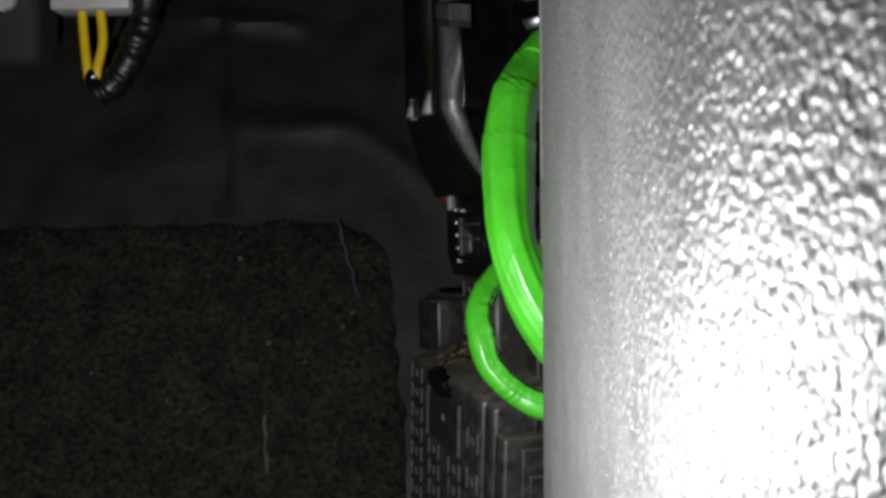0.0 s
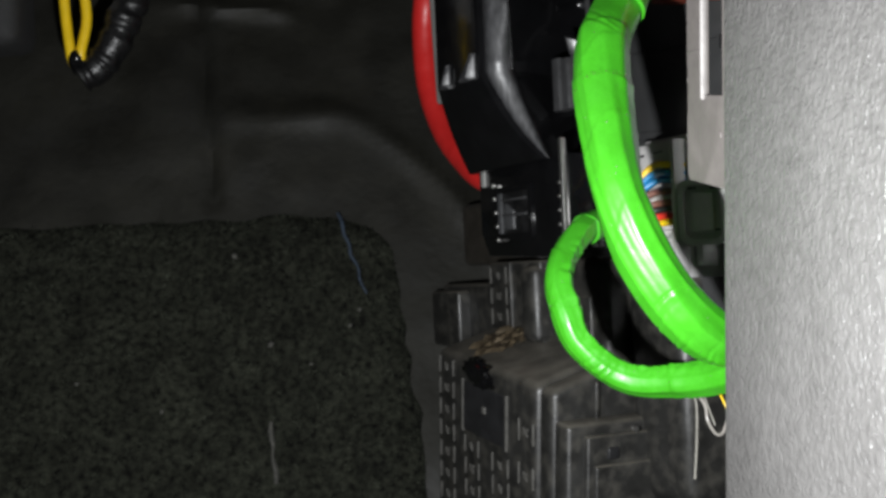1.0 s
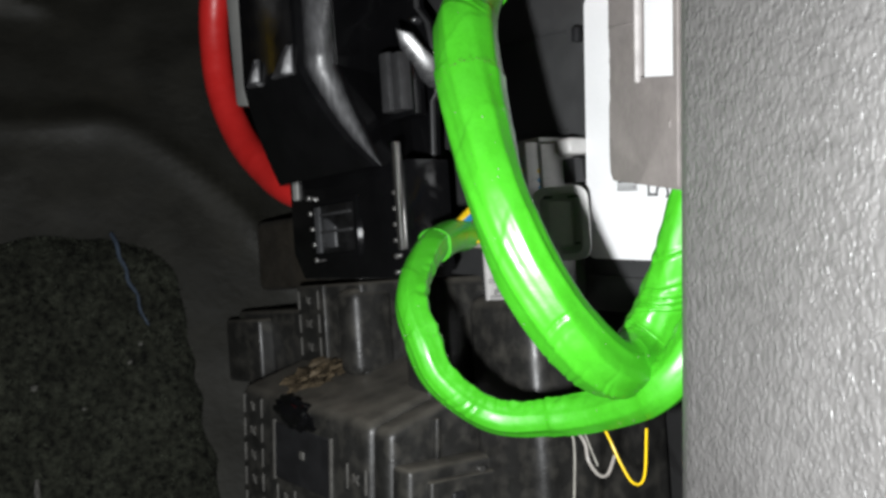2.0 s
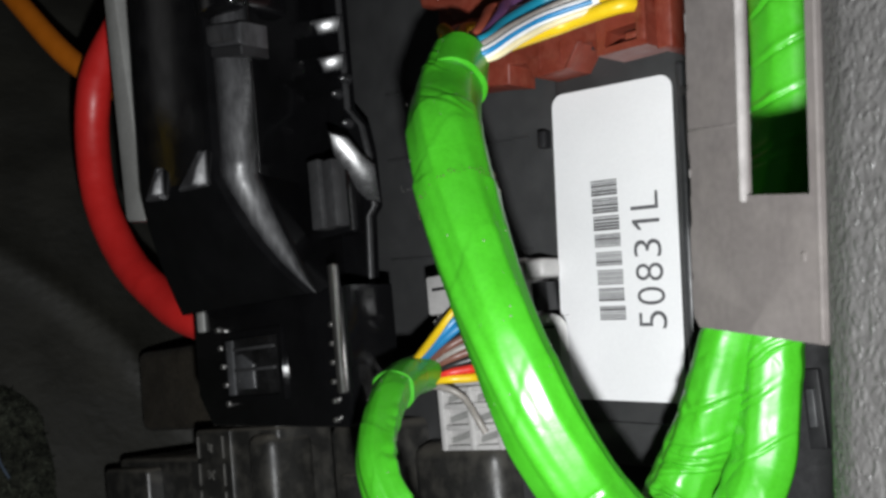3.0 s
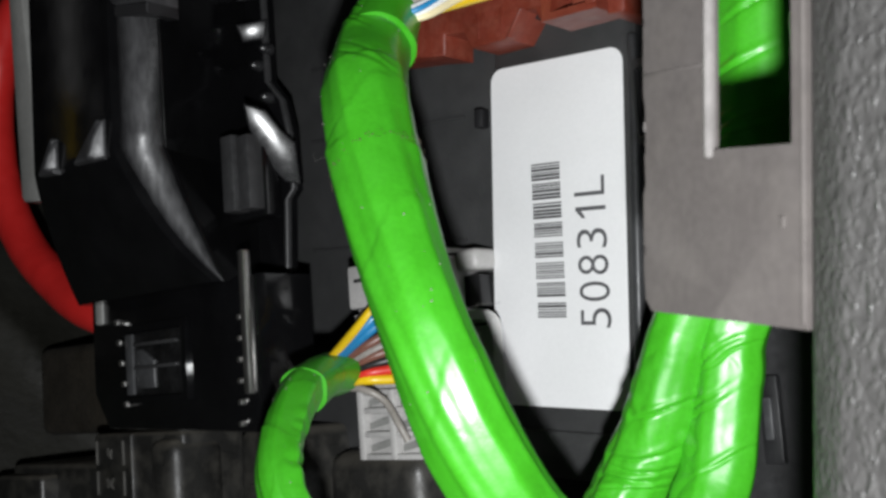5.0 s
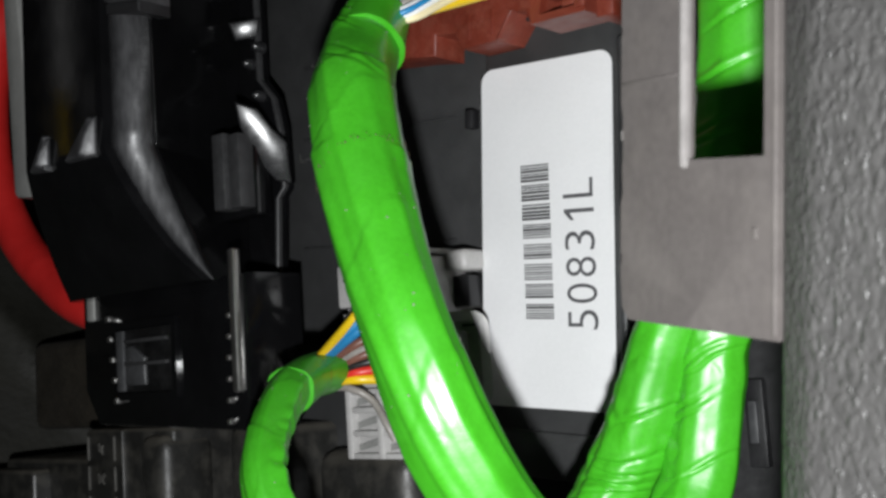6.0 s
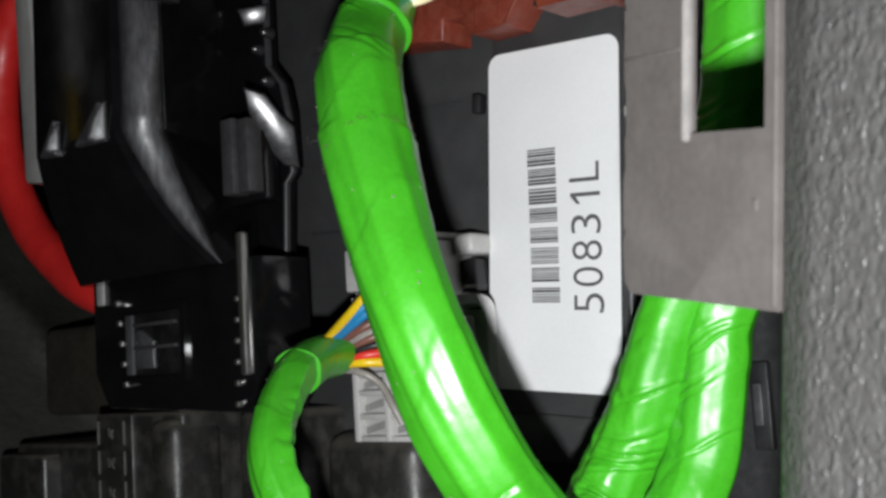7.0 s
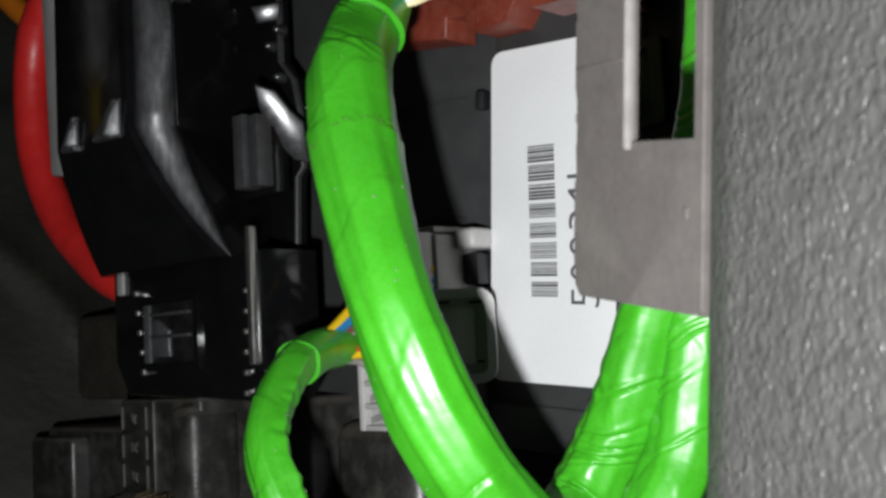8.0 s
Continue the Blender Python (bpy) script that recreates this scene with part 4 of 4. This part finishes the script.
for k in range(5):
    part("pin", ub(-0.0928 + 0.0006 * k, -0.0913 + 0.0006 * k, 0.0285, 0.0303, 0.5153 - 0.00435 * k, 0.5166 - 0.00435 * k, 0.0004), STEEL, relay)
for k in range(6):
    part("pin", ub(-0.0510 - 0.0002 * k, -0.0498 - 0.0002 * k, 0.0285, 0.0303, 0.5130 - 0.0040 * k, 0.5142 - 0.0040 * k, 0.0004), STEEL, relay)
window = part("window_frame", ring_slab([(x + 0.075, z - 0.493) for x, z in rounded(-0.0910, -0.0680, 0.4985, 0.5150, 0.0005, 2)], [(x + 0.075, z - 0.493) for x, z in rounded(-0.0895, -0.0695, 0.5000, 0.5135, 0.0005, 2)], -0.0298, -0.0286), BLACK, relay)
part("window_back", ub(-0.0893, -0.0697, 0.0280, 0.0293, 0.5002, 0.5133, 0.0003), TAPED, window)
part("window_bar", ub(-0.0892, -0.0866, 0.0290, 0.0300, 0.5004, 0.5131, 0.0003), DIM, window, "dim grey upright bar")
part("window_block", slab([(x + 0.075, z - 0.493) for x, z in ((-0.0856, 0.5016), (-0.0790, 0.5016), (-0.0790, 0.5072), (-0.0832, 0.5098), (-0.0856, 0.5098))], -0.0300, -0.0288, 0.0005), DIM, window, "dim grey contact block")
for z in (0.5056, 0.5104):
    part("window_blade", ub(-0.0860, -0.0710, 0.0290, 0.0302, z, z + 0.0008, 0.0002), FIN, window)
part("corner_tab", ub(-0.1012, -0.0982, 0.0240, 0.0296, 0.5160, 0.5235, 0.0006), GREY, relay, "small grey corner tab")
LIP = ((-0.0593, 0.640), (-0.0593, 0.5640), (-0.0550, 0.5590), (-0.0534, 0.5520), (-0.0530, 0.5400), (-0.0552, 0.5380), (-0.0574, 0.5070))
part("side_flange", slab([(x + 0.075, z - 0.493) for x, z in LIP + ((-0.0700, 0.5070), (-0.0700, 0.640))], -0.0115, -0.0095, 0.0004), BLACK, relay)
# clip outlined like the glare on it and turned to mirror the torch
facing = Matrix.LocRotScale(Vector((0.0232, -0.0195, 0.0537)), Vector((0.725, -0.613, -0.325)).to_track_quat("-Y", "Z"), None)
part("clip", slab([(-0.0042, 0.0098), (0.0002, 0.0082), (0.0028, 0.0044), (0.0056, 0.0016), (0.0064, -0.0070), (0.0032, -0.0062), (-0.0012, -0.0011), (-0.0034, 0.0049)], -0.0006, 0.0010, 0.0004, 2), GLOSS, relay, "glossy angled clip shaped and turned for its glare", facing)
part("flange_edge", slab([(x + 0.075, z - 0.493) for x, z in LIP + tuple((x - 0.0010, z) for x, z in LIP[::-1])], -0.0122, -0.0108, 0.0002, 1), FIN, relay, "thin dull grey lip")
# small glossy domes added to give the lesser glints
for u, z in ((-0.0622, 0.5680), (-0.0590, 0.5709), (-0.0594, 0.5605)):
    part("glint_dome", tube([(u + 0.075, -0.0110, z - 0.493), (u + 0.075, -0.0128, z - 0.493), (u + 0.075, -0.0136, z - 0.493), (u + 0.075, -0.0140, z - 0.493)], lambda s: 0.0013 * math.sqrt(max(0.02, 1 - s * s)), 14, 4), GLOSS, relay)
rail = part("grey_rail", slab([(x + 0.075, z - 0.493) for x, z in ((-0.1300, 0.640), (-0.1270, 0.6040), (-0.1232, 0.5478), (-0.1220, 0.5464), (-0.1130, 0.5455), (-0.1210, 0.6020), (-0.1262, 0.640))], -0.0340, -0.0300, 0.0006), GREY, relay, "mid-grey plastic rail")

red_cable = mesh_object("red_cable", tube([wall(*p) for p in ((-0.1250, 0.0080, 0.640), (-0.1450, 0.0120, 0.618), (-0.1640, 0.0150, 0.6010), (-0.1708, 0.0150, 0.5898), (-0.1722, 0.0150, 0.5745), (-0.1685, 0.0150, 0.5580), (-0.1565, 0.0150, 0.5410), (-0.1410, 0.0150, 0.5293), (-0.1270, 0.0150, 0.5220), (-0.1100, 0.0130, 0.5170), (-0.1000, 0.0100, 0.5150))], 0.0051, 24, 14, lambda s, a, p, o: 0.00008 * noise.noise(p * 300)), RED)
tagged(red_cable, "thick red battery cable bending into the relay unit", "cable")
orange_cable = mesh_object("orange_cable", tube([wall(*p) for p in ((-0.2300, 0.0120, 0.645), (-0.1980, 0.0100, 0.6150), (-0.1789, 0.0080, 0.6013), (-0.1600, 0.0040, 0.590), (-0.1350, 0.0000, 0.580), (-0.0980, -0.0040, 0.575))], 0.0037, 20, 12), ORANGE)
tagged(orange_cable, "orange cable running behind the relay unit", "cable")

# ---- fuse box and the small blocks over it ----


def marks(parent, u0, z0, n, w, h, seed, base):
    """A raised fuse mark: two upright bars with a worn zigzag stroke between them."""
    x0, y0 = u0 - base[0], z0 - base[1]
    for x in (x0, x0 + w - 0.0005):
        part("mark_bar", box(x, x + 0.0005, -n - 0.0004, -n + 0.0003, y0, y0 + h, 0.0001, 1), EMBOSS, parent)
    cx, cz, k = x0 + w / 2, y0 + h / 2, (0.6, 1.0, 0.8)[seed % 3]
    zig = [(-0.0016 * k, 0.0012), (-0.0004, 0.0004), (0.0010 * k, 0.0013 * k), (0.0014 * k, 0.0009), (0.0004, -0.0004), (0.0012 * k, -0.0014), (-0.0006, -0.0006), (-0.0014 * k, -0.0012 * k)]
    part("mark_stroke", slab([(cx + x, cz + z) for x, z in zig], -n - 0.0004, -n + 0.0003), EMBOSS, parent)


# the fuse box hangs a little askew and its top slopes back
fuse = thing("fuse_box", WALL @ pose(-0.095, 0, 0.4585, 0, 6.2, 0) @ Matrix.Translation((0, 0, -0.1585)), "dusty black plastic fuse box with raised marks", "fuse box")
FB = (-0.095, 0.30)


def fb(u0, u1, n0, n1, z0, z1, bevel=0.0, steps=3):
    return box(u0 - FB[0], u1 - FB[0], -n1, -n0, z0 - FB[1], z1 - FB[1], bevel, steps)


def sloped(u0, u1, n1, z1, slope, bevel=0.003):
    """A block whose top rises towards the back."""
    back = 0.040
    prof = [(-n1, 0.301), (-n1, z1), (-n1 + back, z1 + slope * back), (0.044, z1 + slope * back), (0.044, 0.301)]
    bm = bmesh.new()
    a, b = ([bm.verts.new((u - FB[0], y, z - FB[1])) for y, z in prof] for u in (u0, u1))
    fs = [bm.faces.new(a), bm.faces.new(b[::-1])] + [bm.faces.new((a[i], b[i], b[(i + 1) % 5], a[(i + 1) % 5])) for i in range(5)]
    bmesh.ops.recalc_face_normals(bm, faces=fs)
    bmesh.ops.bevel(bm, geom=list(bm.edges), offset=bevel, segments=4, affect="EDGES", profile=0.5)
    return bm


part("body", sloped(-0.1345, -0.0640, 0.0330, 0.4580, 0.30), FUSE, fuse)
part("shoulder", sloped(-0.0645, -0.0560, 0.0320, 0.4575, 0.30, 0.0026), FUSE, fuse)
part("ledge", fb(-0.0570, -0.0490, -0.0120, 0.0310, 0.301, 0.4490, 0.0016), FUSE, fuse)
part("rib", fb(-0.0562, -0.0545, 0.0165, 0.0182, 0.4480, 0.4595, 0.0006), FUSE, fuse)
lid = part("lid", fb(-0.0500, -0.0470, -0.0080, 0.0255, 0.36, 0.4455, 0.0008), FUSE, fuse)
part("lid_panel", fb(-0.0475, -0.0455, -0.0090, 0.0235, 0.36, 0.4372, 0.0008), FUSE, lid)
part("lid_pull", fb(-0.0476, -0.0462, 0.0150, 0.0190, 0.4385, 0.4420, 0.0006), MATT, lid)
part("screw", tube([(0.0480, -0.0100, 0.1468), (0.0495, -0.0100, 0.1468)], 0.0009, 10, 2), STEEL, lid)
part("relay_mark", fb(-0.1125, -0.0820, 0.0325, 0.0334, 0.4345, 0.4510, 0.0003, 1), MATT, fuse, "dark square relay field")
for u in (-0.1128, -0.0818):
    part("mark_edge", fb(u - 0.0004, u + 0.0004, 0.0325, 0.0337, 0.4340, 0.4515), EMBOSS, fuse)
part("mark_spot", fb(-0.0985, -0.0958, 0.0325, 0.0338, 0.4425, 0.4450, 0.0005), EMBOSS, fuse)
for row in range(12):
    marks(fuse, -0.1318 + 0.0002 * row, 0.4505 - 0.0074 * row, 0.0330, 0.0112, 0.0056, row, FB)
for row in range(8):
    marks(fuse, -0.1118 + 0.0004 * row, 0.4270 - 0.0074 * row, 0.0330, 0.0104, 0.0056, row + 3, FB)
    marks(fuse, -0.0918 + 0.0004 * row, 0.4255 - 0.0074 * row, 0.0330, 0.0110, 0.0060, row + 5, FB)
for row in range(6):
    marks(fuse, -0.0742, 0.4395 - 0.0135 * row, 0.0330, 0.0092, 0.0068, row + 1, FB)

block = thing("fuse_block", WALL @ pose(-0.115, 0, 0.466), "dusty black plastic fuse block with raised marks", "fuse block")
FB = (-0.115, 0.466)
part("body", fb(-0.1330, -0.0960, -0.044, 0.0120, 0.4640, 0.4916, 0.0012), FUSE, block)
part("rounded_post", fb(-0.1060, -0.0955, 0.0, 0.0150, 0.4640, 0.4900, 0.0030), FUSE, block)
part("ridge", fb(-0.1165, -0.1150, 0.0, 0.0130, 0.4640, 0.4914, 0.0005), FUSE, block)
for row in range(3):
    marks(block, -0.1315, 0.4840 - 0.0072 * row, 0.0120, 0.0120, 0.0058, row, FB)

side_block = thing("side_block", WALL @ pose(-0.15, 0, 0.460), "dusty grey plastic block beside the fuse block", "block")
FB = (-0.15, 0.460)
part("body", fb(-0.1780, -0.1340, -0.044, 0.0100, 0.4602, 0.4840, 0.0016), FUSE, side_block)
part("step", fb(-0.1780, -0.1540, -0.02, 0.0150, 0.4602, 0.4815, 0.0014), FUSE, side_block)

corner_block = thing("corner_block", WALL @ pose(-0.058, 0, 0.4545), "rounded dark plastic block between relay unit and fuse box", "block")
FB = (-0.058, 0.4545)
part("body", fb(-0.0765, -0.0575, -0.044, 0.0120, 0.4560, 0.4914, 0.0028, 4), FUSE, corner_block)
part("groove_plate", fb(-0.0720, -0.0645, 0.005, 0.0128, 0.4560, 0.4800, 0.0006), FUSE, corner_block)
part("wing", fb(-0.0575, -0.0300, -0.044, 0.0050, 0.42, 0.4860, 0.0045), FUSE, corner_block)

# ---- dry leaf scrap and hanging threads ----
leaf_bm = bmesh.new()
r = random.Random(5)


def box_top(u, n):
    return 0.4585 - 0.1086 * (u + 0.095) + 0.30 * (0.033 - n)


for k in range(300):
    s, side = r.random() ** 0.8, r.gauss(0, 0.0017)
    u, n = -0.1115 + 0.0050 * s + side * 1.6, 0.0305 - 0.0250 * s + side * 0.4
    d = Vector((r.uniform(-0.001, 0.0035), r.uniform(0.002, 0.010), 0))
    d.z = 0.0002 + box_top(u + d.x, n - d.y) - box_top(u, n) + r.uniform(-0.0006, 0.0010)
    w = Vector((r.uniform(0.0005, 0.0018), r.uniform(-0.0005, 0.0006), r.uniform(-0.0006, 0.0008)))
    p = Vector((u, -n, box_top(u, n) + abs(r.gauss(0.0004, 0.0009)) + 0.0001))
    rings = [[p - w * 0.3, p + w * 0.3], [p + d * 0.35 - w + Vector((0, 0, 0.0006)), p + d * 0.35 + w], [p + d * 0.7 - w * 0.8, p + d * 0.7 + w + Vector((0, 0, 0.0008))], [p + d - w * 0.2, p + d + w * 0.2]]
    vs = [[leaf_bm.verts.new(q) for q in g] for g in rings]
    for a, b in zip(vs, vs[1:]):
        leaf_bm.faces.new((a[0], a[1], b[1], b[0]))
leaf = mesh_object("dry_leaf_scraps", leaf_bm, LEAF, WALL)
tagged(leaf, "brown dry leaf scraps lying on the fuse box", "leaf", kind="stuff")
crumple = bmesh.new()
bmesh.ops.create_icosphere(crumple, subdivisions=4, radius=1.0)
for v in crumple.verts:
    q = v.co.copy()
    v.co = Vector((q.x * 0.0105, q.y * 0.0032, q.z * 0.0042 - 0.09 * q.x * 0.0105)) * (1 + 0.35 * noise.noise(q * 2.3) + 0.18 * abs(noise.noise(q * 6)))
scrap = mesh_object("crumpled_tape", crumple, BLACK, WALL @ pose(-0.1020, -0.0322, 0.4555, 0, 8, 0), 25)
tagged(scrap, "crumpled glossy black tape scrap on the fuse box edge", "tape scrap")


def fibre(name, pts, rad, mat, lab, cat, on_wall=True):
    ob = mesh_object(name, tube([wall(*p) if on_wall else Vector(p) for p in pts], rad, 6, 8), mat)
    return tagged(ob, lab, cat)


fibre("loose_wire", [(0.0085, 0.0320, 0.4600), (0.0090, 0.0305, 0.4560), (0.0078, 0.0300, 0.4471), (0.0064, 0.0300, 0.4378)], 0.00028, LINT, "thin pale thread hanging from the thin harness", "thread")
fibre("loose_wire", [(0.0115, 0.0330, 0.4600), (0.0122, 0.0305, 0.4560), (0.0124, 0.0300, 0.4523), (0.0150, 0.0300, 0.4497), (0.0176, 0.0300, 0.4500), (0.0200, 0.0300, 0.4540)], 0.00038, GREYWIRE, "thin grey wire hanging from the thin harness", "wire")
fibre("loose_wire", [(0.0190, 0.0330, 0.4625), (0.0195, 0.0305, 0.4570), (0.0215, 0.0300, 0.4525), (0.0245, 0.0300, 0.4490), (0.0275, 0.0300, 0.4505), (0.0290, 0.0300, 0.4600)], 0.00026, YELLOW, "thin yellow wire hanging from the thin harness", "wire")
fibre("loose_wire", [(0.0135, 0.0325, 0.4605), (0.0138, 0.0305, 0.4550), (0.0150, 0.0300, 0.4515)], 0.0002, LINT, "thin white wire hanging from the thin harness", "wire")
foam = mesh_object("foam_pad", box(-0.192, -0.120, 0.006, 0.046, 0.4905, 0.516, 0.003, 3), FOAM, WALL)
tagged(foam, "brown foam pad behind the relay unit", "foam pad")

# ---- hanging connector with yellow wires ----
plug = thing("hanging_plug", pose(-0.1388, 0.4415, 0.600), "pale grey plug with two yellow wires hanging under the dashboard", "plug")
part("housing", box(-0.0160, 0.0155, -0.006, 0.010, 0.0, 0.150, 0.0010), LIGHT, plug)
for x0, x1 in ((-0.0052, -0.0030), (0.0022, 0.0005)):
    part("wire", tube([(x0, 0, 0.002), (x0 + 0.0008, 0, -0.012), (x1, -0.001, -0.0245), (x1 + 0.0005, 0.001, -0.028)], 0.0019, 14, 10), YELLOW, plug)
part("wire_tape", tube([(-0.0015, 0.000, -0.0235), (-0.0010, 0.000, -0.0275), (0.0005, 0.000, -0.0300)], 0.0034, 16, 8, lambda s, a, p, o: 0.0009 * noise.noise(p * 300)), BLACK, plug, "dark taped wire end")
sleeve_shape = lambda s, a, p, o: 0.0020 * noise.noise(p * 190) + 0.0010 * noise.noise(p * 420)
part("sleeve", tube([(-0.0005, 0.002, -0.0330), (0.0055, 0.003, -0.0290), (0.0120, 0.003, -0.0200), (0.0175, 0.003, -0.0060), (0.0205, 0.003, 0.010), (0.0225, 0.004, 0.150)], 0.0062, 24, 24, sleeve_shape), TAPED, plug, "black taped sleeve")
dark_bulge = mesh_object("dash_bracket", box(-0.195, -0.158, 0.43, 0.46, 0.578, 0.750, 0.006, 4), PLAIN)
tagged(dark_bulge, "black bracket under the dashboard", "bracket")
part("bolt_head", tube([(-0.171, 0.432, 0.604), (-0.171, 0.427, 0.604)], 0.006, 8, 2), LIGHT, dark_bulge)

# ---- lint and the blue thread on the carpet ----


def on_carpet(x, z, out=0.004):
    return (x, lining_y(x, z) - 0.005 - out, z)


fibre("blue_thread", [on_carpet(-0.0470, 0.5150, 0.001), on_carpet(-0.0455, 0.5110), on_carpet(-0.0448, 0.5060), on_carpet(-0.0430, 0.5020), on_carpet(-0.0424, 0.4970), on_carpet(-0.0398, 0.4925), on_carpet(-0.0392, 0.4870), on_carpet(-0.0368, 0.4815)], lambda s: 0.0008 - 0.0004 * s, THREAD, "pale blue thread lying on the carpet edge", "thread", False)
r = random.Random(21)
for x, z, size in ((-0.0900, 0.4990, 0.0010), (-0.0755, 0.4630, 0.0011), (-0.0400, 0.4750, 0.0008), (-0.0440, 0.4690, 0.0007), (-0.150, 0.452, 0.0008), (-0.118, 0.440, 0.0009), (-0.060, 0.4550, 0.0006)):
    bm = bmesh.new()
    bmesh.ops.create_icosphere(bm, subdivisions=2, radius=size)
    for v in bm.verts:
        v.co *= 1 + 0.9 * noise.noise(v.co * 1100 + Vector((x * 99, 0, 0)))
        v.co.y *= 0.6
    lint = mesh_object("lint_fleck", bm, CRUMB, Matrix.Translation(on_carpet(x, z, 0.0005)))
    tagged(lint, "pale lint fleck on the carpet", "lint", "carpet lint")
fibre("lint_strand", [on_carpet(-0.0760, 0.4340, 0.001), on_carpet(-0.0761, 0.4300, 0.002), on_carpet(-0.0754, 0.4260, 0.001), on_carpet(-0.0754, 0.4210, 0.002), on_carpet(-0.0744, 0.4165, 0.001), on_carpet(-0.0742, 0.4120, 0.002)], lambda s: 0.0010 * (0.35 + 0.65 * abs(math.sin(5 * s + 0.6))), CRUMB, "pale grey lint strand on the carpet", "lint", False)
